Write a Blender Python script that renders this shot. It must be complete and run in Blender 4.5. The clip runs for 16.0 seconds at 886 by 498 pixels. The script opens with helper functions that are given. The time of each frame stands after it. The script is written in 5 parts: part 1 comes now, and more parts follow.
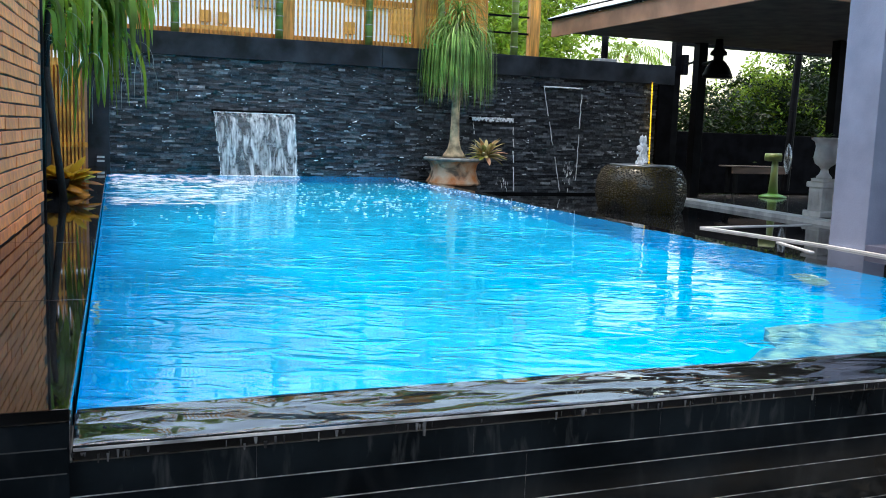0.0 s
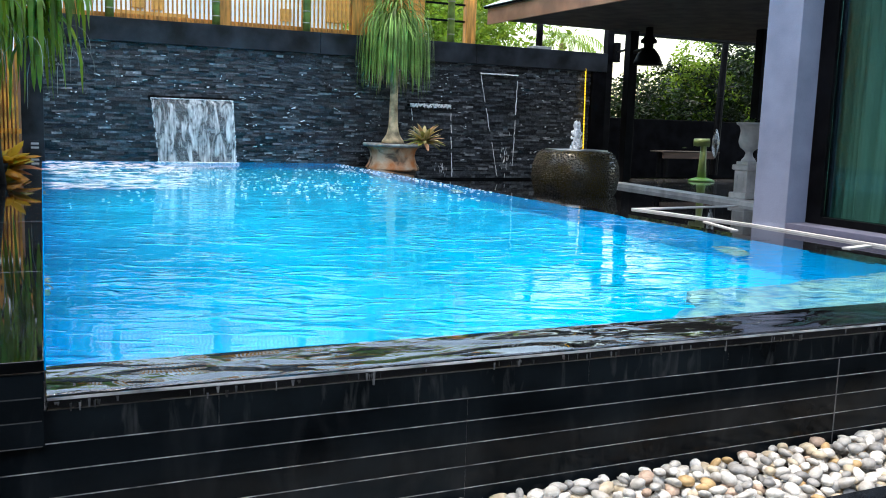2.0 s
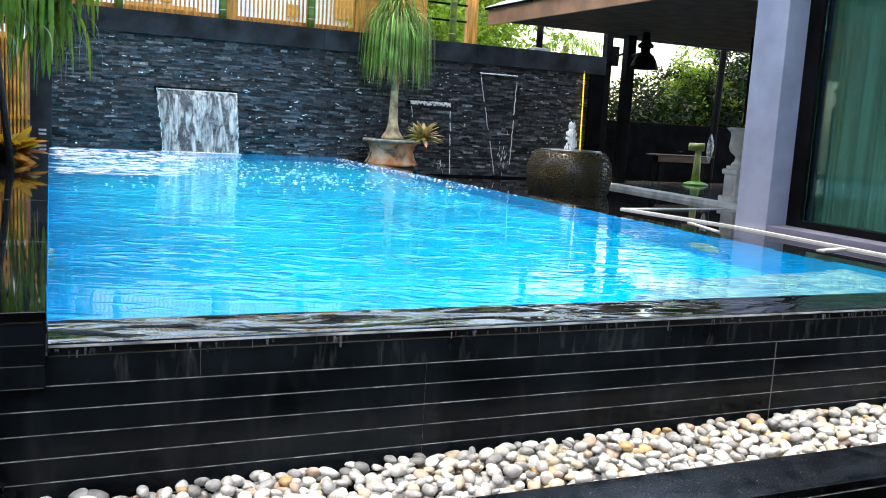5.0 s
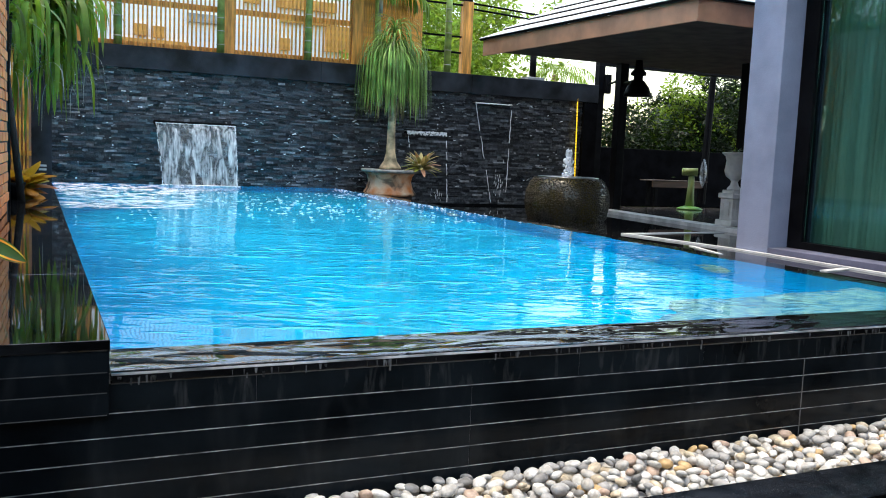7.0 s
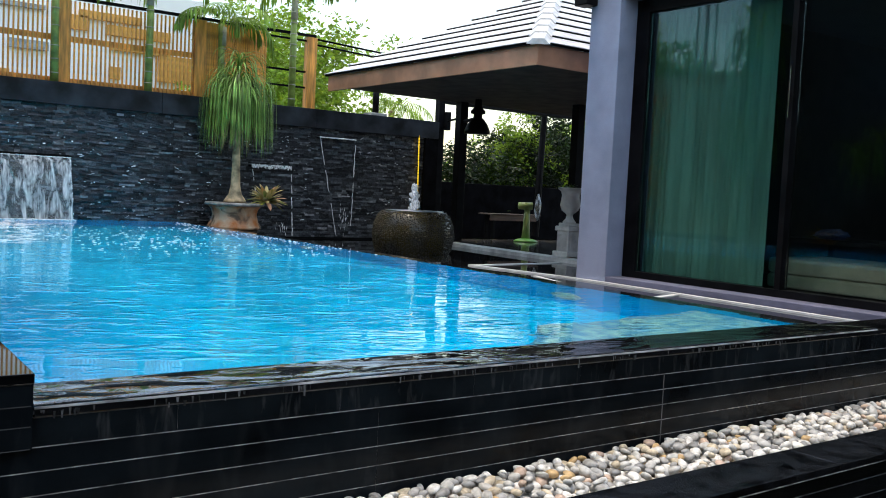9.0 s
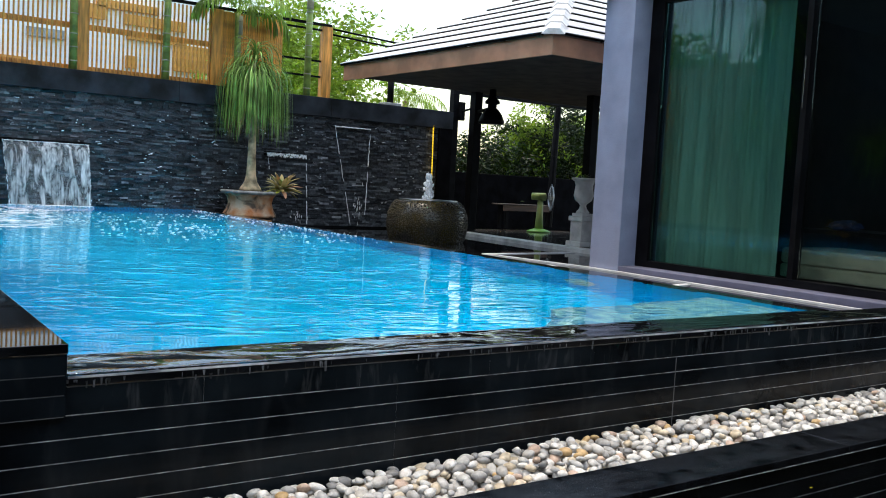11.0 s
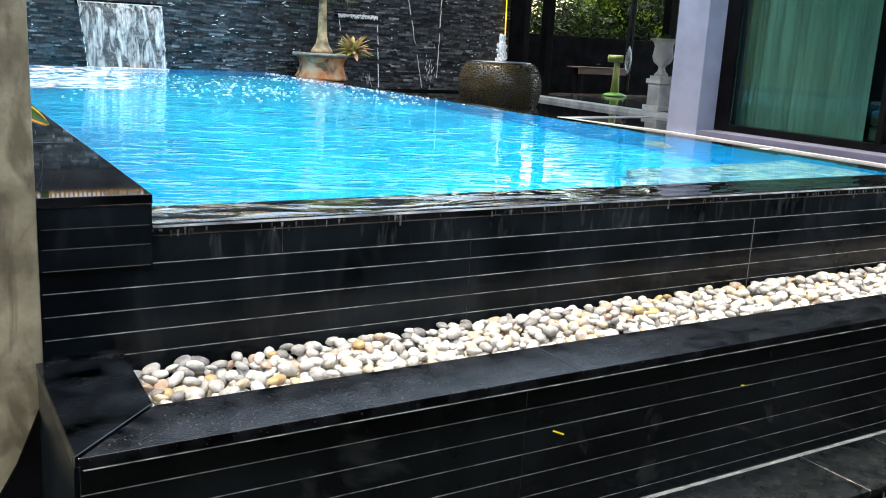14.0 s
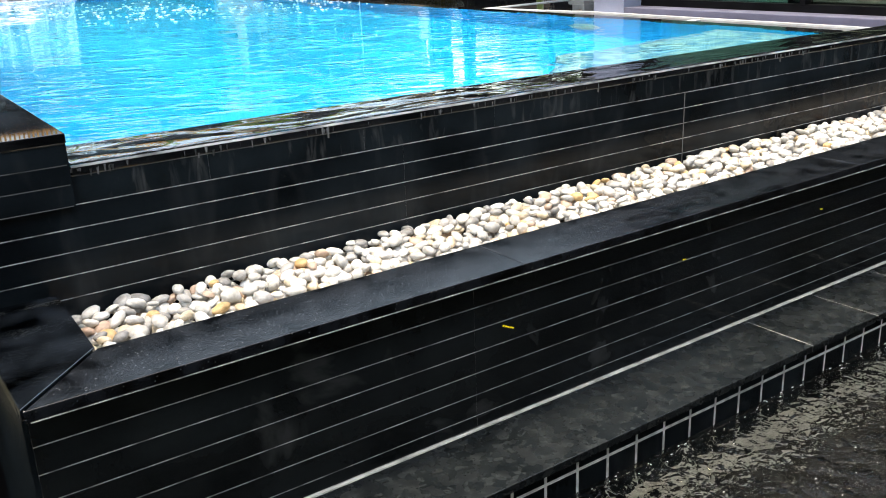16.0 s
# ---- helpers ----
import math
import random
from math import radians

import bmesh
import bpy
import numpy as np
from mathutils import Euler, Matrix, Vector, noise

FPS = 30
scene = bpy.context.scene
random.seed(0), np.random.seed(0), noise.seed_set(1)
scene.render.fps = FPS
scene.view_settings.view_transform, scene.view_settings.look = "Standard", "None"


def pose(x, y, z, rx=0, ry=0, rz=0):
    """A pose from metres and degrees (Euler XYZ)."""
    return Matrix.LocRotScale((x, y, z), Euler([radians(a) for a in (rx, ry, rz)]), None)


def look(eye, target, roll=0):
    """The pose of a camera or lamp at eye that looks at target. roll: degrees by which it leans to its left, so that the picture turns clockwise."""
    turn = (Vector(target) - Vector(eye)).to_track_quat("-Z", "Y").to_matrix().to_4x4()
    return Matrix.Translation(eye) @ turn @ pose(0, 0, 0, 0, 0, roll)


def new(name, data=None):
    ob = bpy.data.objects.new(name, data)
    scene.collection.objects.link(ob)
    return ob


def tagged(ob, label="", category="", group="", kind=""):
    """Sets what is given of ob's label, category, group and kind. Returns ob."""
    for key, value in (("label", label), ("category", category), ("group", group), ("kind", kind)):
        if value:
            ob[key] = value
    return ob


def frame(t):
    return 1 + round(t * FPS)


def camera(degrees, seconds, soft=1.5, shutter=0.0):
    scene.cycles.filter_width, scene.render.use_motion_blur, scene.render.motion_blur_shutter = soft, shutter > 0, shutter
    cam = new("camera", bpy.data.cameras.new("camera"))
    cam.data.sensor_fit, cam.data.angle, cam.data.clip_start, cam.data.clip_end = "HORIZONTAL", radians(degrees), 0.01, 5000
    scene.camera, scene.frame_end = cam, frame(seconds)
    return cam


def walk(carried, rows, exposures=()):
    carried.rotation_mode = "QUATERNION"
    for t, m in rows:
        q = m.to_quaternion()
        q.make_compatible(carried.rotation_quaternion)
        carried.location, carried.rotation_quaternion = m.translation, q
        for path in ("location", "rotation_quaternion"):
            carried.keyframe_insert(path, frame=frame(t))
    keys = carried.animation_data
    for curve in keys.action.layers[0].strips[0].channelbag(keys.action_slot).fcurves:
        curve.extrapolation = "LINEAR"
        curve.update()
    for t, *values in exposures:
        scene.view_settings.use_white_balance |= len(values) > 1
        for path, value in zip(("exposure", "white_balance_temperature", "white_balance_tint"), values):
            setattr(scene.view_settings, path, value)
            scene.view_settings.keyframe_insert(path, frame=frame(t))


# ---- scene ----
cam = camera(52.2, 16.0, 1.0)
PATH = [
    (0, (-0.072, -0.06, 1.837), (0.642, 1.79, 1.579), 2.0),
    (0.5, (-0.086, -0.077, 1.827), (0.624, 1.771, 1.546), 2.2),
    (1, (-0.144, -0.133, 1.813), (0.564, 1.713, 1.51), 1.3),
    (1.5, (-0.184, -0.196, 1.81), (0.557, 1.639, 1.524), 1.4),
    (2, (-0.161, -0.241, 1.794), (0.677, 1.553, 1.517), 1.9),
    (2.5, (-0.148, -0.357, 1.806), (0.722, 1.421, 1.522), 1.8),
    (3, (-0.174, -0.479, 1.826), (0.686, 1.301, 1.52), 2.1),
    (3.5, (-0.198, -0.531, 1.814), (0.649, 1.257, 1.522), 3.1),
    (5.8, (-0.152, -0.566, 1.772), (0.678, 1.233, 1.499), 3.4),
    (6, (-0.151, -0.576, 1.774), (0.689, 1.219, 1.506), 3.2),
    (6.5, (-0.213, -0.562, 1.755), (0.64, 1.232, 1.517), 2.7),
    (7, (-0.355, -0.536, 1.76), (0.502, 1.259, 1.547), 2.5),
    (7.5, (-0.577, -0.571, 1.762), (0.376, 1.18, 1.598), 1.8),
    (8, (-0.653, -0.581, 1.752), (0.437, 1.09, 1.61), 2.2),
    (8.5, (-0.66, -0.571, 1.757), (0.507, 1.049, 1.637), 2.7),
    (10.8, (-0.707, -0.641, 1.73), (0.482, 0.961, 1.589), 3.1),
    (11, (-0.72, -0.631, 1.723), (0.436, 0.994, 1.581), 3.2),
    (11.5, (-0.737, -0.624, 1.708), (0.331, 1.058, 1.532), 3.7),
    (12, (-0.741, -0.613, 1.697), (0.278, 1.092, 1.467), 4.3),
    (12.5, (-0.736, -0.606, 1.682), (0.268, 1.103, 1.415), 4.8),
    (13, (-0.732, -0.615, 1.688), (0.259, 1.082, 1.315), 4.1),
    (13.5, (-0.731, -0.625, 1.687), (0.26, 1.058, 1.255), 3.4),
    (14, (-0.725, -0.623, 1.684), (0.291, 1.043, 1.244), 3.1),
    (14.5, (-0.727, -0.619, 1.685), (0.306, 1.021, 1.19), 2.4),
    (15, (-0.712, -0.624, 1.682), (0.315, 0.981, 1.076), 0.3),
    (15.5, (-0.691, -0.623, 1.689), (0.366, 0.952, 1.057), -0.9),
    (16, (-0.679, -0.619, 1.684), (0.401, 0.936, 1.039), -2.3),
]
walk(cam, [(t, look(eye, target, roll)) for t, eye, target, roll in PATH], [(0.0, 1.88, 6350, 10), (2.5, 2.01, 6400, 10), (3.5, 2.13, 6450, 10), (6.0, 2.23, 6650, 10), (6.5, 2.10, 6650, 10), (7.0, 1.88, 6500, 10), (7.5, 1.60, 6450, 10), (8.5, 1.50, 6450, 10), (11.0, 1.55, 6450, 10), (12.0, 1.86, 6550, 10), (12.5, 2.06, 6750, 10), (13.5, 2.38, 6950, 10), (14.0, 2.47, 7050, 10), (16.0, 2.59, 7150, 10)])

# ---- world, sun, exposure ----
world = bpy.data.worlds.new("sky")
scene.world = world
world.use_nodes = True
wn = world.node_tree
sky = wn.nodes.new("ShaderNodeTexSky")
sky.sky_type = "NISHITA"
sky.sun_disc = False
sky.sun_elevation, sky.sun_rotation = radians(81), radians(291)
sky.air_density, sky.dust_density, sky.ozone_density = 1.3, 2.2, 0.8
haze = wn.nodes.new("ShaderNodeMix")
haze.data_type, haze.blend_type = "RGBA", "MULTIPLY"
haze.inputs["Factor"].default_value, haze.inputs["B"].default_value = 1.0, (1.06, 1.0, 0.875, 1)
wn.links.new(sky.outputs["Color"], haze.inputs["A"])
wn.links.new(haze.outputs["Result"], wn.nodes["Background"].inputs["Color"])
wn.nodes["Background"].inputs["Strength"].default_value = 0.15
sun = new("sun", bpy.data.lights.new("sun", "SUN"))
sun.data.energy, sun.data.angle, sun.data.color = 0.6, radians(12), (1.0, 0.91, 0.75)
sun.matrix_world = look((0, 0, 20), (1.3, -0.5, 10.6))


# ---- materials ----
def mat(name, col, rough=0.5, metal=0.0, var=0.15, scale=6.0, bump=0.0, bscale=60.0, col2=None, island=0.0, obj=0.0, spec=0.5, stretch=(1, 1, 1), coat=0.0):
    """A surface with two scales of variation; island and obj: how much single pieces differ."""
    m = bpy.data.materials.new(name)
    m.use_nodes = True
    t = m.node_tree
    n, l = t.nodes, t.links
    b = n["Principled BSDF"]
    b.inputs["Roughness"].default_value, b.inputs["Metallic"].default_value = rough, metal
    b.inputs["Specular IOR Level"].default_value = spec
    b.inputs["Coat Weight"].default_value = coat
    co = n.new("ShaderNodeTexCoord")
    mp = n.new("ShaderNodeMapping")
    mp.inputs["Scale"].default_value = stretch
    l.new(co.outputs["Object"], mp.inputs["Vector"])
    big, fine = n.new("ShaderNodeTexNoise"), n.new("ShaderNodeTexNoise")
    big.inputs["Scale"].default_value, big.inputs["Detail"].default_value = scale, 5
    fine.inputs["Scale"].default_value, fine.inputs["Detail"].default_value = bscale, 3
    l.new(mp.outputs["Vector"], big.inputs["Vector"])
    l.new(mp.outputs["Vector"], fine.inputs["Vector"])
    mixn = n.new("ShaderNodeMix")
    mixn.data_type = "RGBA"
    c2 = col2 or tuple(max(0, c * (1 - 2 * var)) for c in col)
    c1 = col if col2 else tuple(min(1, c * (1 + var)) for c in col)
    mixn.inputs["A"].default_value, mixn.inputs["B"].default_value = (*c1, 1), (*c2, 1)
    ramp = n.new("ShaderNodeMapRange")
    ramp.inputs["From Min"].default_value, ramp.inputs["From Max"].default_value = 0.35, 0.65
    l.new(big.outputs["Fac"], ramp.inputs["Value"])
    l.new(ramp.outputs["Result"], mixn.inputs["Factor"])
    hsv = n.new("ShaderNodeHueSaturation")
    l.new(mixn.outputs["Result"], hsv.inputs["Color"])
    val = n.new("ShaderNodeMath")
    val.operation = "MULTIPLY_ADD"
    l.new(fine.outputs["Fac"], val.inputs[0])
    val.inputs[1].default_value, val.inputs[2].default_value = 0.5 * var + 0.05, 1 - 0.5 * (0.5 * var + 0.05)
    last = val.outputs["Value"]
    if island or obj:
        src = n.new("ShaderNodeNewGeometry").outputs["Random Per Island"] if island else n.new("ShaderNodeObjectInfo").outputs["Random"]
        amount = island or obj
        ma = n.new("ShaderNodeMath")
        ma.operation = "MULTIPLY_ADD"
        l.new(src, ma.inputs[0])
        ma.inputs[1].default_value, ma.inputs[2].default_value = 2 * amount, 1 - amount
        mu = n.new("ShaderNodeMath")
        mu.operation = "MULTIPLY"
        l.new(ma.outputs["Value"], mu.inputs[0])
        l.new(last, mu.inputs[1])
        last = mu.outputs["Value"]
    l.new(last, hsv.inputs["Value"])
    l.new(hsv.outputs["Color"], b.inputs["Base Color"])
    if bump:
        bp = n.new("ShaderNodeBump")
        bp.inputs["Strength"].default_value, bp.inputs["Distance"].default_value = bump, 0.01
        l.new(fine.outputs["Fac"], bp.inputs["Height"])
        l.new(bp.outputs["Normal"], b.inputs["Normal"])
    return m


def ramp_island(m, stops, by_object=False):
    """Colour of each loose piece drawn from a set of colours."""
    t = m.node_tree
    n, l = t.nodes, t.links
    g, r = n.new("ShaderNodeNewGeometry"), n.new("ShaderNodeValToRGB")
    r.color_ramp.interpolation = "CONSTANT"
    while len(r.color_ramp.elements) < len(stops):
        r.color_ramp.elements.new(0.5)
    for e, (p, c) in zip(r.color_ramp.elements, stops):
        e.position, e.color = p, (*c, 1)
    l.new(n.new("ShaderNodeObjectInfo").outputs["Random"] if by_object else g.outputs["Random Per Island"], r.inputs["Fac"])
    mx = n.new("ShaderNodeMix")
    mx.data_type, mx.blend_type = "RGBA", "MULTIPLY"
    mx.inputs["Factor"].default_value = 1.0
    h = next(x for x in n if x.type == "HUE_SAT")
    l.new(h.outputs["Color"], mx.inputs["A"])
    l.new(r.outputs["Color"], mx.inputs["B"])
    l.new(mx.outputs["Result"], n["Principled BSDF"].inputs["Base Color"])
    return m


def water_mat(name, tint, scales, strength, dist, stretch=(1, 1, 1), churn=None, calm=0.0, ior=1.33, turn=0.0):
    """Clear water with ripples of several sizes; churn: (y where it starts, y where it is full, amount) under a waterfall; turn: bearing of the crests in degrees."""
    m = bpy.data.materials.new(name)
    m.use_nodes = True
    n, l = m.node_tree.nodes, m.node_tree.links
    b = n["Principled BSDF"]
    b.inputs["Base Color"].default_value = (*tint, 1)
    b.inputs["Roughness"].default_value, b.inputs["IOR"].default_value = 0.0, ior
    b.inputs["Transmission Weight"].default_value = 1.0
    co, mp = n.new("ShaderNodeTexCoord"), n.new("ShaderNodeMapping")
    mp.vector_type = "TEXTURE"
    mp.inputs["Rotation"].default_value = (0, 0, radians(turn))
    mp.inputs["Scale"].default_value = [1 / v for v in stretch]
    l.new(co.outputs["Object"], mp.inputs["Vector"])
    add = None
    for sc, w, crest in scales + ([(9.0, churn[2], False)] if churn else []):
        t = n.new("ShaderNodeTexNoise")
        t.inputs["Scale"].default_value, t.inputs["Detail"].default_value, t.inputs["Distortion"].default_value = sc, 0.6 if crest else 1.2, 0.7
        l.new(mp.outputs["Vector"], t.inputs["Vector"])
        q = n.new("ShaderNodeMath")
        q.operation = "MULTIPLY_ADD"
        q.inputs[1].default_value, q.inputs[2].default_value = w, 0.0
        if crest:
            pk = n.new("ShaderNodeMapRange")
            pk.interpolation_type = "SMOOTHSTEP"
            pk.inputs["From Min"].default_value, pk.inputs["From Max"].default_value = 0.585, 0.75
            l.new(t.outputs["Fac"], pk.inputs["Value"])
            l.new(pk.outputs["Result"], q.inputs[0])
        else:
            l.new(t.outputs["Fac"], q.inputs[0])
        if churn and sc == 9.0:
            xyz = n.new("ShaderNodeSeparateXYZ")
            l.new(co.outputs["Object"], xyz.inputs["Vector"])
            near, beside = n.new("ShaderNodeMapRange"), n.new("ShaderNodeMapRange")
            near.inputs["From Min"].default_value, near.inputs["From Max"].default_value = churn[0], churn[1]
            beside.inputs["From Min"].default_value, beside.inputs["From Max"].default_value = 4.2, 2.2
            l.new(xyz.outputs["Y"], near.inputs["Value"])
            l.new(xyz.outputs["X"], beside.inputs["Value"])
            mu, mu2 = n.new("ShaderNodeMath"), n.new("ShaderNodeMath")
            mu.operation = mu2.operation = "MULTIPLY"
            l.new(near.outputs["Result"], mu.inputs[0])
            l.new(beside.outputs["Result"], mu.inputs[1])
            l.new(mu.outputs["Value"], mu2.inputs[0])
            mu2.inputs[1].default_value = w
            l.new(mu2.outputs["Value"], q.inputs[1])
        if add:
            l.new(add, q.inputs[2])
        add = q.outputs["Value"]
    bp = n.new("ShaderNodeBump")
    bp.inputs["Strength"].default_value, bp.inputs["Distance"].default_value = strength, dist
    if calm:
        gust, rg = n.new("ShaderNodeTexNoise"), n.new("ShaderNodeMapRange")
        gust.inputs["Scale"].default_value = 0.9
        rg.inputs["From Min"].default_value, rg.inputs["From Max"].default_value = 0.42, 0.60
        rg.inputs["To Min"].default_value, rg.inputs["To Max"].default_value = strength * (1 - calm), strength * 1.25
        l.new(mp.outputs["Vector"], gust.inputs["Vector"])
        l.new(gust.outputs["Fac"], rg.inputs["Value"])
        l.new(rg.outputs["Result"], bp.inputs["Strength"])
    l.new(add, bp.inputs["Height"])
    l.new(bp.outputs["Normal"], b.inputs["Normal"])
    return m


def leafy(m, amount=0.4, col=(0.25, 0.38, 0.03)):
    """Lets light shine through thin leaves."""
    t = m.node_tree
    n, l = t.nodes, t.links
    b, out = n["Principled BSDF"], n["Material Output"]
    tr, mx, tint = n.new("ShaderNodeBsdfTranslucent"), n.new("ShaderNodeMixShader"), n.new("ShaderNodeMix")
    tint.data_type = "RGBA"
    tint.inputs["Factor"].default_value = 0.6
    l.new(b.inputs["Base Color"].links[0].from_socket, tint.inputs["A"])
    tint.inputs["B"].default_value = (*col, 1)
    l.new(tint.outputs["Result"], tr.inputs["Color"])
    mx.inputs["Fac"].default_value = amount
    l.new(b.outputs["BSDF"], mx.inputs[1])
    l.new(tr.outputs["BSDF"], mx.inputs[2])
    l.new(mx.outputs["Shader"], out.inputs["Surface"])
    b.inputs["Specular IOR Level"].default_value = 0.25
    return m


def flecks(m, kind, scale, low, high, col, amount=1.0, stretch=(1, 1, 1)):
    """Mixes pale flecks (kind VORONOI) or blotches of dried lime (kind NOISE) into a dark stone."""
    n, l = m.node_tree.nodes, m.node_tree.links
    b = n["Principled BSDF"]
    co, rg, mx = n.new("ShaderNodeTexCoord"), n.new("ShaderNodeMapRange"), n.new("ShaderNodeMix")
    if kind == "VORONOI":
        t = n.new("ShaderNodeTexVoronoi")
        out = t.outputs["Distance"]
    else:
        t = n.new("ShaderNodeTexNoise")
        t.inputs["Detail"].default_value, t.inputs["Distortion"].default_value = 8, 0.8
        out = t.outputs["Fac"]
    t.inputs["Scale"].default_value = scale
    mp = n.new("ShaderNodeMapping")
    mp.inputs["Scale"].default_value = stretch
    l.new(co.outputs["Object"], mp.inputs["Vector"])
    l.new(mp.outputs["Vector"], t.inputs["Vector"])
    rg.inputs["From Min"].default_value, rg.inputs["From Max"].default_value = low, high
    rg.inputs["To Max"].default_value = amount
    l.new(out, rg.inputs["Value"])
    mx.data_type = "RGBA"
    l.new(rg.outputs["Result"], mx.inputs["Factor"])
    l.new(b.inputs["Base Color"].links[0].from_socket, mx.inputs["A"])
    mx.inputs["B"].default_value = (*col, 1)
    l.new(mx.outputs["Result"], b.inputs["Base Color"])
    return m


M_TILE = mat("black_tile", (0.009, 0.0125, 0.0155), 0.16, var=0.3, scale=3, bump=0.02, bscale=90, obj=0.2, spec=0.09)
flecks(M_TILE, "NOISE", 1.0, 0.55, 0.72, (0.034, 0.037, 0.040), 0.35, (8, 8, 2.2))
M_TILETOP = mat("limed_black_tile", (0.010, 0.014, 0.017), 0.16, var=0.3, scale=3, bump=0.02, bscale=90, obj=0.2, spec=0.13)
flecks(M_TILETOP, "NOISE", 1.0, 0.55, 0.74, (0.085, 0.088, 0.09), 0.6, (24, 24, 5))
M_LIME = mat("lime_crust", (0.22, 0.22, 0.22), 0.7, var=0.3, scale=3.5, col2=(0.03, 0.03, 0.03), bump=0.3)
M_PALESTRIP = mat("patchy_pale_strip", (0.80, 0.80, 0.80), 0.35, var=0.3, scale=7, col2=(0.14, 0.145, 0.15), bump=0.3, bscale=80)
M_DRIP = mat("lime_drip", (0.13, 0.135, 0.14), 0.6, var=0.4, scale=30, col2=(0.02, 0.02, 0.022), island=0.8)
M_LEDGE = mat("black_granite", (0.010, 0.011, 0.0125), 0.03, var=0.4, scale=5, obj=0.15)
M_CAP = mat("honed_black_stone", (0.008, 0.0095, 0.012), 0.13, var=0.5, scale=14, bump=0.13, bscale=200, obj=0.12, spec=0.28)
M_SHORE = mat("wet_black_granite", (0.006, 0.008, 0.0095), 0.12, var=0.5, scale=11, col2=(0.013, 0.016, 0.018), bump=0.10, bscale=70, spec=0.25)
flecks(M_CAP, "VORONOI", 75, 0.16, 0.08, (0.10, 0.105, 0.11), 0.9)
flecks(M_SHORE, "NOISE", 30, 0.53, 0.60, (0.026, 0.031, 0.033), 0.7)
M_TILEST = flecks(mat("stained_black_tile", (0.011, 0.0130, 0.0140), 0.10, var=0.3, scale=3, bump=0.02, bscale=90, obj=0.2, spec=0.35), "NOISE", 3.6, 0.60, 0.68, (0.045, 0.047, 0.048), 0.8)
n, l = M_SHORE.node_tree.nodes, M_SHORE.node_tree.links
wet, wr = n.new("ShaderNodeTexNoise"), n.new("ShaderNodeMapRange")
wet.inputs["Scale"].default_value, wet.inputs["Detail"].default_value = 24.0, 9
wr.inputs["From Min"].default_value, wr.inputs["From Max"].default_value = 0.46, 0.56
wr.inputs["To Min"].default_value, wr.inputs["To Max"].default_value = 0.10, 0.38
l.new(n.new("ShaderNodeTexCoord").outputs["Object"], wet.inputs["Vector"])
l.new(wet.outputs["Fac"], wr.inputs["Value"])
l.new(wr.outputs["Result"], n["Principled BSDF"].inputs["Roughness"])
M_CAPWET = mat("wet_black_stone", (0.006, 0.008, 0.011), 0.05, var=0.5, scale=9, bump=0.12, bscale=30, spec=0.5)
M_GROUT = mat("pale_grout", (0.80, 0.79, 0.77), 0.85, var=0.5, scale=16, col2=(0.17, 0.17, 0.17), bump=0.3)
M_GROUTW = mat("white_grout", (0.74, 0.73, 0.70), 0.85, var=0.3, scale=14, col2=(0.42, 0.41, 0.39), bump=0.3)
M_JOINT = mat("clean_white_grout", (0.90, 0.90, 0.88), 0.8, var=0.2, scale=30, bump=0.3)
M_DARK = mat("dark_mortar", (0.006, 0.006, 0.007), 0.8, var=0.3, spec=0.2)
M_WHITE = mat("white_kerb", (0.62, 0.62, 0.62), 0.6, var=0.1, scale=9, bump=0.1)
M_SLATE = mat("split_slate", (1.0, 1.0, 1.0), 0.36, var=0.3, scale=20, bump=0.7, bscale=60, spec=0.5)
M_WALLCAP = mat("dark_grey_render", (0.024, 0.028, 0.034), 0.55, var=0.45, scale=2.5, bump=0.15, spec=0.25)
M_BLUE = mat("blue_pool_mosaic", (0.0, 0.44, 0.775), 0.5, var=0.10, scale=1.2, bump=0.05, bscale=40, spec=0.0)
M_SHELF = mat("washed_stone", (0.24, 0.50, 0.47), 0.7, var=0.45, scale=13, col2=(0.0, 0.19, 0.38), bump=0.4, bscale=50)
M_WATER = water_mat("pool_water", (0.93, 1.0, 1.0), [(1.3, 0.40, False), (6.8, 0.36, True), (11.5, 0.15, True), (7.5, 0.09, False), (30.0, 0.012, False)], 0.44, 0.05, (0.62, 1.55, 1.0), (10.4, 11.9, 2.0), 0.5, 1.29, -22)
M_FILM = water_mat("overflow_film", (0.95, 1.0, 1.0), [(1.3, 0.7, False), (5.6, 0.9, False), (14.0, 0.14, True)], 0.46, 0.05, (0.55, 1.5, 1.0), ior=1.85, turn=-4)
M_PONDWATER = water_mat("pond_water", (0.55, 0.55, 0.50), [(8.0, 0.7, False), (24.0, 0.5, False)], 0.8, 0.05, calm=0.3, ior=1.22)
M_BRICK = mat("orange_brick", (0.94, 0.32, 0.07), 0.8, var=0.3, scale=16, col2=(0.70, 0.23, 0.09), bump=0.35, bscale=120, obj=0.18)
M_MORTAR = mat("brick_mortar", (0.05, 0.042, 0.035), 0.9, var=0.3, scale=30, bump=0.5)
M_CONC = flecks(mat("polished_concrete", (0.45, 0.39, 0.265), 0.5, var=0.45, scale=7.0, col2=(0.20, 0.172, 0.112), bump=0.3, bscale=45), "NOISE", 11.0, 0.50, 0.64, (0.12, 0.10, 0.062), 0.75, (1, 1, 0.45))
M_LAV = mat("lavender_render", (0.25, 0.275, 0.375), 0.75, var=0.08, scale=4, bump=0.2, bscale=90)
# Darker copy of the lavender render, used for the plinth.
M_PLINTH = mat("dark_violet_plinth", (0.115, 0.115, 0.175), 0.7, var=0.12, scale=4, bump=0.2, bscale=90)
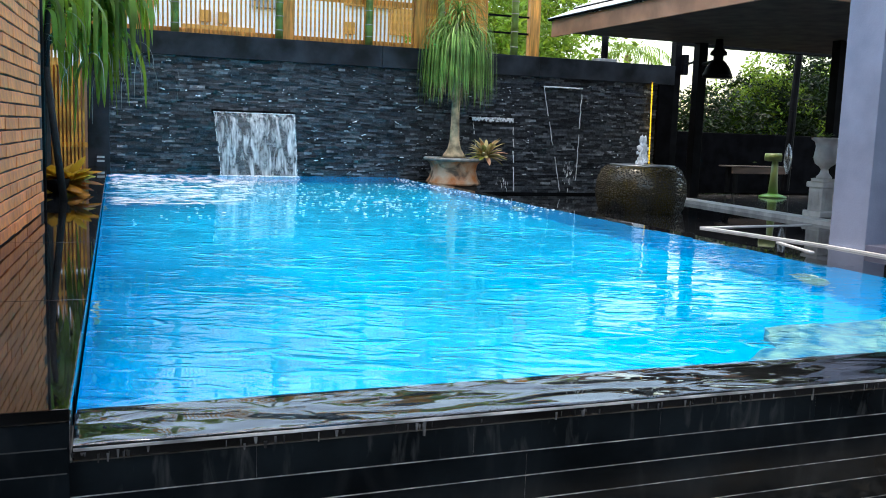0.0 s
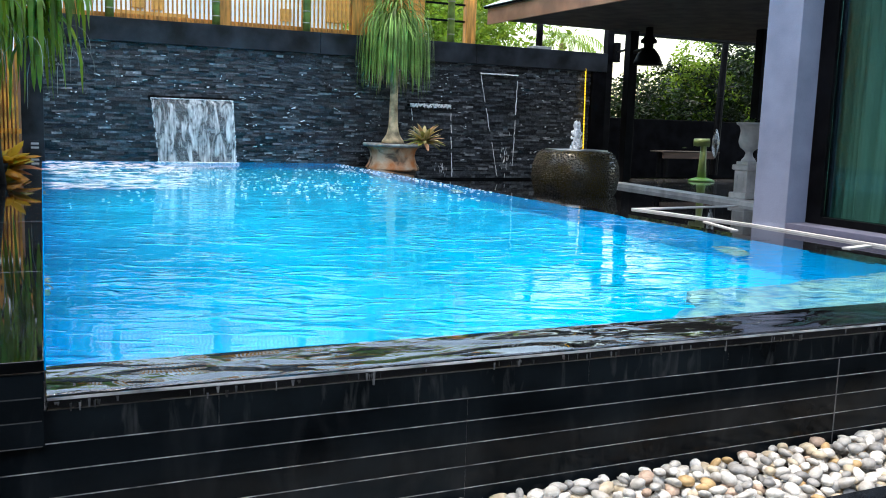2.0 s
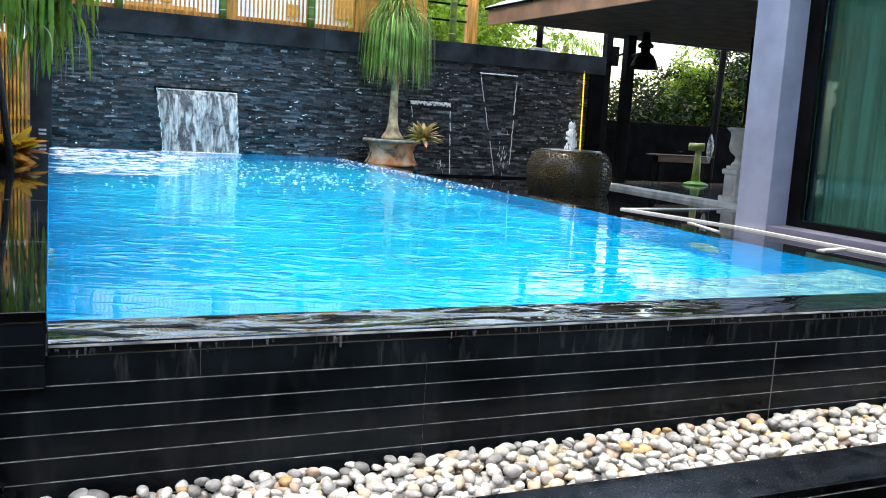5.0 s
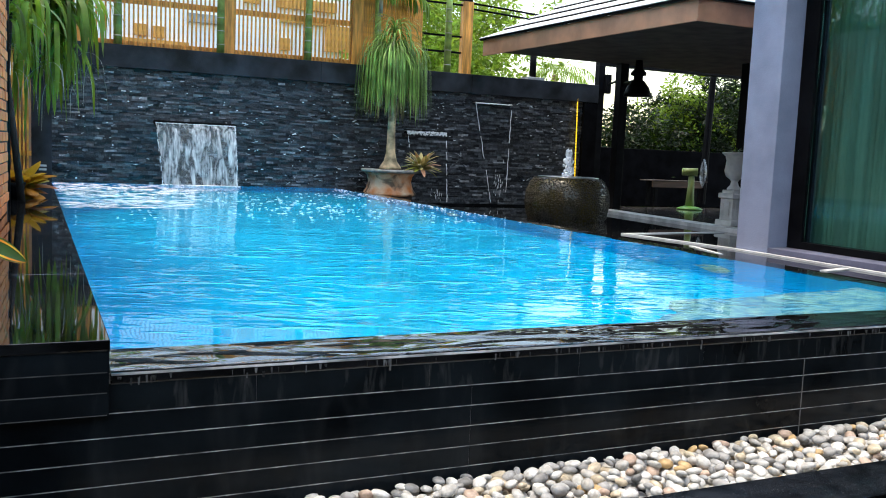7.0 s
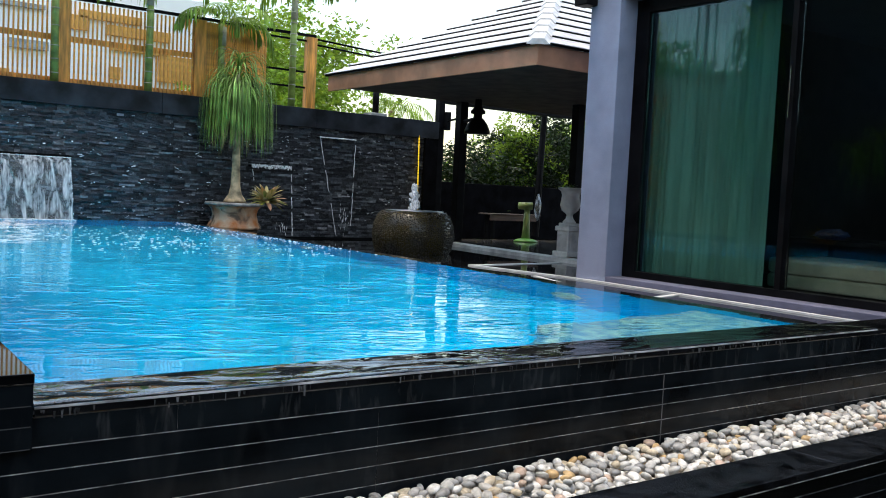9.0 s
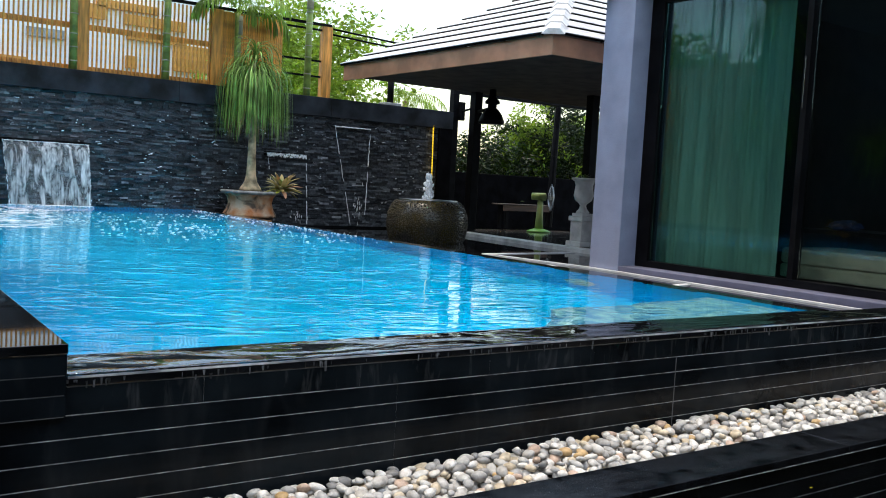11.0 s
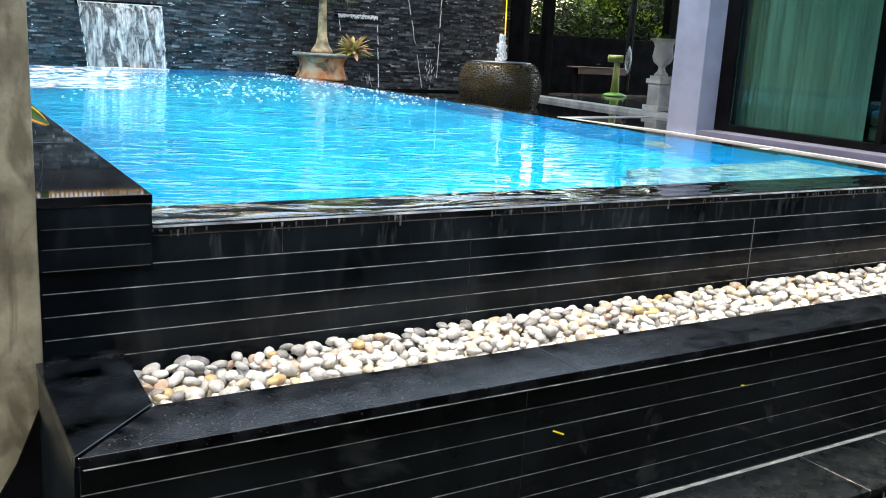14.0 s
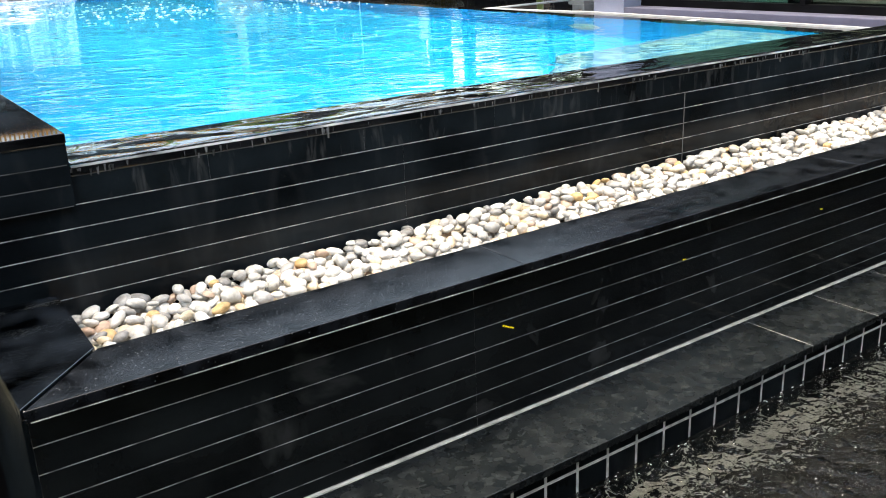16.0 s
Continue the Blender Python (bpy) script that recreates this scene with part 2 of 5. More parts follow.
M_FRAME = mat("black_aluminium", (0.005, 0.005, 0.006), 0.5, var=0.3, spec=0.08)
M_WOOD = mat("varnished_timber", (0.78, 0.33, 0.05), 0.45, var=0.25, scale=5, bump=0.2, bscale=60, stretch=(4, 4, 0.5), obj=0.12)
M_SLAT = mat("timber_slat", (0.80, 0.35, 0.05), 0.5, var=0.25, scale=6, bump=0.15, obj=0.2)
M_FASCIA = mat("brown_fascia", (0.42, 0.20, 0.11), 0.5, var=0.15, scale=3)
M_ROOF = mat("grey_roof_tile", (0.62, 0.62, 0.62), 0.45, var=0.12, scale=8, bump=0.2, obj=0.1)
# Soffit and bench colours include the shade under the pavilion roof.
M_SOFFIT = mat("shaded_soffit", (0.085, 0.066, 0.055), 0.6, var=0.25, scale=4, spec=0.2)
M_DECK = mat("grey_polished_stone", (0.085, 0.082, 0.078), 0.10, var=0.4, scale=4, obj=0.15)
M_BENCH = mat("shaded_brown_timber", (0.12, 0.066, 0.042), 0.6, var=0.25, scale=4, stretch=(0.5, 4, 4))
M_MARBLE = mat("white_marble", (0.86, 0.85, 0.82), 0.35, var=0.2, scale=6, col2=(0.48, 0.47, 0.46))
M_GROUND = mat("ground", (0.09, 0.085, 0.075), 0.9, var=0.3, scale=1.0, bump=0.3)
M_WALL = mat("olive_render", (0.55, 0.46, 0.24), 0.8, var=0.1, scale=2)
M_FLAKE = mat("pale_flake_and_glint", (0.74, 0.75, 0.76), 0.35, var=0.3, scale=30, island=0.8)
# Serves real black parts and also black pieces that stand in for shade.
M_BLACK_AND_SHADE = mat("dull_black_and_shade", (0.005, 0.005, 0.006), 0.9, var=0.3, spec=0.05)
M_TERR = mat("terrace_stone", (0.030, 0.032, 0.033), 0.6, var=0.3, scale=3)
M_GLASSROOM = mat("dim_room_surface", (0.020, 0.020, 0.019), 0.7, var=0.2)


# ---- building helpers ----
def put(bm, name, material, parent=None, label="", smooth=False):
    me = bpy.data.meshes.new(name)
    bmesh.ops.recalc_face_normals(bm, faces=bm.faces)
    bm.to_mesh(me)
    bm.free()
    if smooth:
        for p in me.polygons:
            p.use_smooth = True
    for m in material if isinstance(material, (list, tuple)) else [material]:
        me.materials.append(m)
    ob = new(name, me)
    ob.parent = parent
    if label:
        ob["label"] = label
    return ob


def part(name, bm, material, parent, label="", smooth=False):
    return put(bm, name, material, parent, label, smooth)


def add_box(bm, a, b, bev=0.0, m=None):
    c = [(a[i] + b[i]) / 2 for i in range(3)]
    d = [abs(b[i] - a[i]) for i in range(3)]
    r = bmesh.ops.create_cube(bm, size=1.0, matrix=Matrix.Translation(c) @ Matrix.Diagonal((*d, 1)))
    if bev:
        es = list({e for v in r["verts"] for e in v.link_edges})
        r = bmesh.ops.bevel(bm, geom=es, offset=bev, segments=2, affect="EDGES", profile=0.5)
    if m:
        bmesh.ops.transform(bm, matrix=m, verts=r["verts"])
    return r["verts"]


def box(name, a, b, material, parent=None, bev=0.0, label=""):
    bm = bmesh.new()
    add_box(bm, a, b, bev)
    return put(bm, name, material, parent, label)


def add_cyl(bm, p, q, r1, r2, seg=12, caps=True):
    p, q = Vector(p), Vector(q)
    d = q - p
    m = Matrix.Translation((p + q) / 2) @ d.to_track_quat("Z", "Y").to_matrix().to_4x4()
    return bmesh.ops.create_cone(bm, cap_ends=caps, segments=seg, radius1=r1, radius2=r2, depth=d.length, matrix=m)["verts"]


def cyl(name, p, q, r1, r2, material, parent=None, seg=16, label=""):
    bm = bmesh.new()
    add_cyl(bm, p, q, r1, r2, seg)
    return put(bm, name, material, parent, label, smooth=True)


def add_lathe(bm, profile, centre=(0, 0, 0), seg=32, squash=None):
    """A turned form from (radius, height) pairs."""
    rings = []
    for r, z in profile:
        ring = []
        for k in range(seg):
            a = 2 * math.pi * k / seg
            ring.append(bm.verts.new((centre[0] + r * math.cos(a), centre[1] + r * math.sin(a), centre[2] + z)))
        rings.append(ring)
    for u, v in zip(rings, rings[1:]):
        for k in range(seg):
            bm.faces.new((u[k], u[(k + 1) % seg], v[(k + 1) % seg], v[k]))
    bm.faces.new(rings[0][::-1])
    bm.faces.new(rings[-1])


def add_prism(bm, pts, z0, z1):
    lo = [bm.verts.new((x, y, z0)) for x, y in pts]
    hi = [bm.verts.new((x, y, z1)) for x, y in pts]
    k = len(pts)
    bm.faces.new(lo[::-1])
    bm.faces.new(hi)
    for i in range(k):
        bm.faces.new((lo[i], lo[(i + 1) % k], hi[(i + 1) % k], hi[i]))


def prism(name, pts, z0, z1, material, parent=None, label="", bev=0.0):
    bm = bmesh.new()
    add_prism(bm, pts, z0, z1)
    if bev:
        bmesh.ops.bevel(bm, geom=bm.edges[:], offset=bev, segments=2, affect="EDGES", profile=0.5)
    return put(bm, name, material, parent, label)


def pose_at(ob, at):
    ob.location = at
    return ob


CENTRE, SIZE = Vector((-0.40, -0.45, 1.77)), 1.357


def set_out(*obs):
    """Sets what stands in the court right of the pool at its true size and distance."""
    for ob in obs:
        ob.location = CENTRE * (1 - SIZE) + ob.location * SIZE
        ob.scale = (SIZE, SIZE, SIZE)


rng = random.Random(7)

# ---- fixed levels ----
WATER = 1.150      # pool water
LIP = 1.140        # overflow lip
FRONT = 1.940      # face of the overflow wall
LOWER = 1.295      # face of the lower wall
FAR = 12.46        # feature wall
SHORE = 0.30       # ledge above the pond


def left_x(y):
    return -0.130 + 0.0185 * (y - 1.95)


def right_x(y):
    return 3.80 + 0.022 * (y - 2.2)

# ---- the setting ----
tagged(box("ground", (-60, -40, -0.6), (80, 120, -0.5), M_GROUND), "bare dark ground under and round the pool", "ground", kind="structure")
pool = tagged(new("pool_shell"), "raised swimming pool lined with vivid blue mosaic", "pool", kind="structure")
bm = bmesh.new()
PB = 0.20
ring = [(left_x(2.2), 2.2), (right_x(2.2), 2.2), (right_x(FAR), FAR), (left_x(FAR), FAR)]
lo = [bm.verts.new((x, y, PB)) for x, y in ring]
hi = [bm.verts.new((x, y, WATER - 0.012)) for x, y in ring]
bm.faces.new(lo)
for i in range(4):
    bm.faces.new((lo[i], lo[(i + 1) % 4], hi[(i + 1) % 4], hi[i]))
part("basin", bm, M_BLUE, pool)
bm = bmesh.new()
wob = random.Random(29)
outline = []
for (x0, y0), (x1, y1) in (((1.86, 2.203), (2.50, 2.86)), ((2.50, 2.86), (right_x(2.9) - 0.003, 2.92))):
    for k in range(9):
        f = k / 9
        outline.append((x0 + (x1 - x0) * f + wob.uniform(-0.035, 0.035), max(2.204, y0 + (y1 - y0) * f + wob.uniform(-0.035, 0.035))))
outline += [(right_x(2.9) - 0.003, 2.92), (right_x(2.2) - 0.003, 2.203)]
mid = Vector((2.95, 2.3))
foot = [bm.verts.new((x, y, PB)) for x, y in outline]
brow = [bm.verts.new((x, y, 0.86 if k < 17 else 0.93)) for k, (x, y) in enumerate(outline)]
crown = [bm.verts.new((x + (mid.x - x) * 0.16, y + (mid.y - y) * 0.16, 0.955)) if k < 18 else bm.verts.new((x, y, 0.955)) for k, (x, y) in enumerate(outline)]
for u, v in ((foot, brow), (brow, crown)):
    for k in range(len(u)):
        m = (k + 1) % len(u)
        bm.faces.new((u[k], u[m], v[m], v[k]))
bm.faces.new(crown)
part("sun_shelf", bm, M_SHELF, pool, "shallow shelf of washed greenish stone", smooth=False)
# water sheet, which folds over the lip
bm = bmesh.new()
rows = [(FAR - 0.004, WATER), (2.2, WATER), (1.990, WATER), (1.9425, WATER), (1.9410, WATER), (1.9385, WATER - 0.001), (1.9370, WATER - 0.003), (1.9362, WATER - 0.009)]
prev = None
for y, z in rows:
    x0 = left_x(max(y, 2.0)) + 0.003
    x1 = right_x(y) - 0.002 if y > 2.25 else (right_x(2.2) - 0.002 if y > 2.19 else right_x(2.2) + 0.3)
    cur = (bm.verts.new((x0, y, z)), bm.verts.new((x1, y, z)))
    if prev:
        bm.faces.new((prev[0], prev[1], cur[1], cur[0]))
    prev = cur
for face in bm.faces:
    face.material_index = 1 if face.calc_center_median().y < 2.2 else 0
water = tagged(put(bm, "water", [M_WATER, M_FILM], smooth=True), "clear rippled pool water running over the black edge", "water", kind="structure")
water.visible_shadow = False

# overflow wall
overflow = tagged(new("wall_overflow"), "black tiled overflow wall with pale grout lines", "wall", kind="structure")
prism("core", [(-0.42, FRONT + 0.0008), (5.8, FRONT + 0.0008), (5.8, 2.197), (-0.42, 2.197)], -0.4, LIP - 0.03, M_GROUT, overflow)
box("lip_slab", (-0.128, FRONT - 0.004, LIP - 0.026), (5.81, 2.198, LIP), M_LEDGE, overflow, bev=0.003)
STRIP = 0.066
box("lime_edge", (-0.126, FRONT - 0.0012, 1.1115), (3.6, FRONT + 0.003, 1.1135), M_LIME, overflow, label="thin pale lime line under the lip slab")
# Near-white patchy strip along the top of the lip slab's front.
box("pale_band", (-0.126, FRONT - 0.0060, 1.1365), (4.1, FRONT - 0.0042, 1.1432), M_PALESTRIP, overflow, label="patchy pale strip along the lip")
box("lime_streak", (2.3830, FRONT - 0.0008, 0.72), (2.3880, FRONT + 0.003, 1.03), M_LIME, overflow, label="white lime streak along a tile joint")
# pale drips of lime below the lip
drip = random.Random(17)
V, F = [], []
cx = -0.1
while cx < 3.6:
    for i in range(drip.randint(1, 9)):
        x = cx + drip.gauss(0, 0.035)
        w, ln, tp = drip.uniform(0.0008, 0.0045), drip.uniform(0.006, 0.022) * (1.8 if drip.random() < 0.10 else 1.0), 1.1345 - abs(drip.gauss(0, 0.004))
        y = FRONT - 0.0055 if tp - ln > 1.113 else FRONT - 0.0062
        k = len(V)
        V += [(x - w, y, tp), (x + w, y, tp), (x + w * 0.5, y, tp - ln), (x - w * 0.5, y, tp - ln)]
        V += [(p[0], FRONT + 0.001, p[2]) for p in V[k:k + 4]]
        F += [(k, k + 1, k + 2, k + 3), (k, k + 1, k + 5, k + 4), (k + 1, k + 2, k + 6, k + 5), (k + 2, k + 3, k + 7, k + 6), (k + 3, k, k + 4, k + 7)]
    cx += drip.uniform(0.08, 0.26)
me = bpy.data.meshes.new("lime_drips")
me.from_pydata(V, [], F)
me.materials.append(M_DRIP)
drips = tagged(new("lime_drips", me), "pale lime drips below the pool lip", kind="stuff")
drips.parent = overflow


def strips(parent, x_joints, y, z_top, heights, material, depth=0.012, gap=0.0030, side=0.0005):
    """Rows of long thin tiles on a wall that faces the pond."""
    z = z_top
    for h, joints in zip(heights, x_joints):
        for x0, x1 in zip(joints, joints[1:]):
            bm = bmesh.new()
            add_box(bm, (x0 + side / 2, y, z - h + gap / 2), (x1 - side / 2, y + depth, z - gap / 2), 0.0006)
            part("tile", bm, material, parent)
        z -= h


ROW1 = [-0.1335, 0.262, 0.80, 1.35, 1.885, 2.45, 3.0, 3.6, 4.14, 4.70, 5.25, 5.8]
ROWN = [-0.429, 0.95, 2.385, 4.14, 5.8]
strips(overflow, [ROW1], FRONT, LIP - 0.027, [0.080], M_TILETOP)
strips(overflow, [ROWN] * 8, FRONT, LIP - 0.107, [STRIP] * 8, M_TILE)
# left pier, whose top is the long ledge beside the pool
pier = tagged(new("wall_pier"), "black tiled pier at the end of the ledge", "wall", kind="structure")
prism("core", [(-0.42, FRONT - 0.0192), (-0.138, FRONT - 0.0192), (-0.135, 2.3), (-0.42, 2.3)], 1.034, 1.2085, M_LIME, pier)
strips(pier, [[-0.429, -0.134]] * 3, FRONT - 0.020, 1.208, [0.058, 0.055, 0.060], M_TILE)
box("end_cap", (-0.1375, FRONT - 0.019, 1.034), (-0.1325, 2.2, 1.2085), M_TILE, pier)
ledge = tagged(new("ledge"), "polished black granite ledge along the pool", "ledge", kind="structure")
ys = [FRONT - 0.026, 3.15, 4.68, 6.4, 8.2, 10.2, FAR - 0.005]
for y0, y1 in zip(ys, ys[1:]):
    back = [(-0.95, y1 - 0.0015), (-0.95, y0 + 0.0015)] if y0 > 2 else [(-0.95, y1 - 0.0015), (-0.95, 2.266), (-0.4285, 2.266), (-0.4285, y0 + 0.0015)]
    prism("slab", [(left_x(y0), y0 + 0.0015), (left_x(y1), y1 - 0.0015)] + back, 1.209, 1.237, M_LEDGE, ledge, bev=0.003)
prism("core", [(-0.95, 2.31), (left_x(2.31) - 0.006, 2.31), (left_x(FAR) - 0.006, FAR - 0.01), (-0.95, FAR - 0.01)], -0.4, 1.208, M_TILE, ledge)

# right coping, flush with the water
coping = tagged(new("coping"), "black stone coping flush with the pool water", "coping", kind="structure")
ys = [2.2, 3.0, 3.9, 4.8, 5.7, 6.6, 7.5, 8.4, 9.3, 10.2, 11.1, FAR - 0.01]
for y0, y1 in zip(ys, ys[1:]):
    prism("slab", [(right_x(y0), y0 + 0.001), (right_x(y0) + 0.16, y0 + 0.001), (right_x(y1) + 0.16, y1 - 0.001), (right_x(y1), y1 - 0.001)], 1.086, WATER - 0.004, M_LEDGE, coping, bev=0.003)
prism("core", [(right_x(2.2) + 0.004, 2.2), (right_x(2.2) + 0.155, 2.2), (right_x(FAR) + 0.155, FAR - 0.012), (right_x(FAR) + 0.004, FAR - 0.012)], -0.4, 1.085, M_LEDGE, coping)
tagged(prism("court", [(right_x(2.2) + 0.16, 2.2), (5.85, 2.2), (5.85, -2.5), (17, -2.5), (17, 12.40), (right_x(FAR) + 0.16, 12.40)], -0.4, 0.920, M_LEDGE), "dark polished stone court beside the pool", "pavement", kind="structure")
# pebble trench, its cap and the lower wall
lower = tagged(new("wall_lower"), "lower black tiled wall with pale grout lines", "wall", kind="structure")
box("core", (-0.44, LOWER + 0.0008, -0.4), (5.8, 1.46, 0.7605), M_GROUT, lower)
strips(lower, [[-0.44, 0.75, 2.60, 4.6, 5.8]] * 7, LOWER, 0.757, [0.069] * 6 + [0.04], M_TILEST)
box("bead", (-0.44, 1.262, 0.762), (5.8, 1.2945, 0.7715), M_DARK, lower)
box("bead_line", (-0.44, 1.2443, 0.7700), (5.8, 1.262, 0.7715), M_GROUT, lower)
for x0, x1 in ((0.9, 2.6), (2.603, 5.8)):
    prism("cap", [(x0 + 0.001, 1.245), (x1, 1.245), (x1, 1.47), (x0 + 0.001, 1.47)], 0.772, 0.80, M_CAP, lower, bev=0.0025)
prism("cap", [(-0.452, 1.245), (0.899, 1.245), (0.899, 1.47), (-0.239, 1.47)], 0.772, 0.80, M_CAP, lower, bev=0.0025)
prism("cap", [(-0.456, 1.250), (-0.243, 1.474), (-0.228, 1.90), (-0.412, 1.90), (-0.412, 1.862), (-0.456, 1.862)], 0.772, 0.803, M_CAPWET, lower, bev=0.0025)
box("end_face", (-0.452, LOWER, -0.4), (-0.4405, 1.862, 0.771), M_TILE, lower)
box("mitre_grout", (-0.449, 1.2478, 0.78), (-0.447, 1.2498, 0.7995), M_GROUTW, lower)
box("trench_floor", (-0.3, 1.46, 0.55), (5.8, 1.95, 0.66), M_DARK, lower)
# ledge above the pond
shore = tagged(new("pond_ledge"), "wet black granite ledge above the pond", "ledge", kind="structure")
xs = [-0.5, 2.0, 2.41, 2.82, 3.23, 3.64, 4.6, 5.8]
for x0, x1 in zip(xs, xs[1:]):
    g = 0.0015
    box("slab", (x0 + g, 1.0, SHORE - 0.025), (x1 - g, 1.284, SHORE), M_SHORE, shore, bev=0.002)
box("grout_line", (-0.5, 1.2865, SHORE - 0.02), (5.8, 1.2955, SHORE + 0.0015), M_GROUTW, shore)
box("joint_grout", (-0.5, 1.002, SHORE - 0.024), (5.8, 1.286, SHORE - 0.0015), M_GROUTW, shore)
box("core", (-0.5, 1.0145, -0.45), (5.8, 1.30, SHORE - 0.026), M_JOINT, shore)
x = 0.166
while x < 4.7:
    for z0, z1 in ((0.244, 0.272), (0.138, 0.233), (0.03, 0.128)):
        box("mosaic_tile", (x + 0.0055, 1.0135, z0), (x + 0.1155, 1.0185, z1), M_TILE, shore)
    x += 0.121
pondw = tagged(box("pond_water", (-0.5, -0.2, 0.1), (5.2, 1.014, 0.165), M_PONDWATER), "dark churning pond water", "water", kind="structure")
pondw.visible_shadow = False
tagged(box("pond_bed", (-0.5, -0.2, -0.2), (5.2, 1.014, -0.1), M_DARK), "dark pond bed", "pond", kind="structure")
tagged(box("floor", (-6, -8, -0.45), (8, -0.2, 0.30), M_TERR), "plain terrace floor behind the pond", "floor", kind="structure")

# ---- feature wall ----
feature = tagged(new("wall_feature"), "dark split-slate feature wall with a smooth cap", "wall", kind="structure")
box("core", (0.0, FAR + 0.02, -0.4), (8.35, FAR + 0.35, 2.72), M_DARK, feature)
for x0, x1 in ((-0.62, 0.55), (0.553, 3.72), (3.723, 6.2), (6.203, 8.62)):
    box("cap", (x0, FAR - 0.06, 2.70), (x1, FAR + 0.40, 3.0), M_WALLCAP, feature, bev=0.005)
box("end_pier", (-0.19, FAR - 0.04, 1.0), (0.10, FAR + 0.3, 2.70), M_WALLCAP, feature, bev=0.005)
box("end_post", (8.35, FAR - 0.05, 0.9), (8.62, FAR + 0.35, 2.70), M_BLACK_AND_SHADE, feature, bev=0.005)
verts, faces, flakes, pieces = [], [], [], []
z = 0.95
HOLES = [(1.38, 2.49, 1.975, 2.005), (5.1, 5.8, 2.045, 2.065), (6.25, 6.95, 2.555, 2.57)]
while z < 2.70:
    h = rng.choice((0.022, 0.027, 0.031, 0.036))
    x = 0.10 + rng.uniform(-0.1, 0)
    while x < 8.35:
        w = rng.choice((0.07, 0.10, 0.13, 0.16, 0.20)) * rng.uniform(0.8, 1.2)
        a, b = max(x, 0.10), min(x + w, 8.35)
        for h0, h1, z0, z1 in HOLES:
            if h0 < b and a < h1 and z0 < z + h and z < z1:
                a, b = (a, h0) if a < h0 else (max(a, h1), b)
        if b - a > 0.012:
            d = rng.uniform(0.0, 0.022)
            g = 0.0008
            if 2.60 < a and b < 3.85 and 1.62 < z < 2.60 and len(pieces) < 300:
                pieces.append((a + g, b - g, z + g, z + h - g, FAR + 0.015 - d))
            else:
                k = len(verts)
                y0, y1 = FAR + 0.03, FAR + 0.015 - d
                t1, t2 = rng.uniform(-0.006, 0.006), rng.uniform(-0.006, 0.006)
                verts += [(a + g, y0, z + g), (b - g, y0, z + g), (b - g, y0, z + h - g), (a + g, y0, z + h - g),
                          (a + g, y1 + t1, z + g), (b - g, y1 + t2, z + g), (b - g, y1 - t1, z + h - g), (a + g, y1 - t2, z + h - g)]
                faces += [(k + 4, k + 5, k + 6, k + 7), (k, k + 1, k + 5, k + 4), (k + 1, k + 2, k + 6, k + 5), (k + 2, k + 3, k + 7, k + 6), (k + 3, k, k + 4, k + 7)]
        x += w
    z += h
# pale flakes, whose near-white colour also paints bright glints on the slate
for i in range(520):
    x, z = rng.uniform(0.15, 8.3), rng.uniform(1.2, 2.66)
    w, h, a = rng.choice((0.008, 0.012, 0.016, 0.022, 0.034, 0.06)), rng.choice((0.005, 0.008, 0.013)), rng.gauss(0, 0.25)
    if any(h0 - 0.05 < x < h1 + 0.05 and z < z1 + 0.02 for h0, h1, z0, z1 in HOLES):
        continue
    k, y = len(verts), FAR - 0.010 - rng.uniform(0, 0.006)
    for dx, dz in ((-w / 2, -h / 2), (w / 2, -h / 2), (w / 2, h / 2), (-w / 2, h / 2)):
        verts.append((x + dx * math.cos(a) - dz * math.sin(a), y + 0.2 * dz, z + dx * math.sin(a) + dz * math.cos(a)))
    verts += [(p[0], FAR + 0.01, p[2]) for p in verts[k:k + 4]]
    flakes += [(k, k + 1, k + 2, k + 3), (k, k + 1, k + 5, k + 4), (k + 1, k + 2, k + 6, k + 5), (k + 2, k + 3, k + 7, k + 6), (k + 3, k, k + 4, k + 7)]
SLATES = [(0, (0.0342, 0.0378, 0.0451)), (0.28, (0.0683, 0.0744, 0.0842)), (0.52, (0.0146, 0.0159, 0.0207)), (0.70, (0.1122, 0.1220, 0.1342)), (0.89, (0.1830, 0.1952, 0.2074)), (0.965, (0.3660, 0.3782, 0.3904))]
me = bpy.data.meshes.new("slate_cladding")
me.from_pydata(verts, [], faces + flakes)
me.materials.append(ramp_island(M_SLATE, SLATES))
me.materials.append(M_FLAKE)
me.polygons.foreach_set("material_index", [0] * len(faces) + [1] * len(flakes))
slate = tagged(new("slate_cladding", me), "uneven strips of dark split slate", kind="stuff")
slate.parent = feature
M_SLATEPC = ramp_island(mat("split_slate_piece", (1.0, 1.0, 1.0), 0.36, var=0.3, scale=2, bump=0.7, bscale=6, spec=0.5, stretch=(4, 1, 1)), SLATES, True)
blocks = []
for k in range(6):
    bm = bmesh.new()
    add_box(bm, (0, 0, 0), (1, 1, 1))
    for v in bm.verts:
        if v.co.y < 0.5:
            v.co.y += rng.uniform(-0.2, 0.2)
    bmesh.ops.recalc_face_normals(bm, faces=bm.faces)
    blocks.append(bpy.data.meshes.new("slate"))
    bm.to_mesh(blocks[-1])
    bm.free()
    blocks[-1].materials.append(M_SLATEPC)
for k, (a, b, z0, z1, y) in enumerate(pieces):
    ob = new("slate", blocks[k % 6])
    ob.parent, ob.location, ob.scale = feature, (a, y, z0), (b - a, FAR + 0.03 - y, z1 - z0)

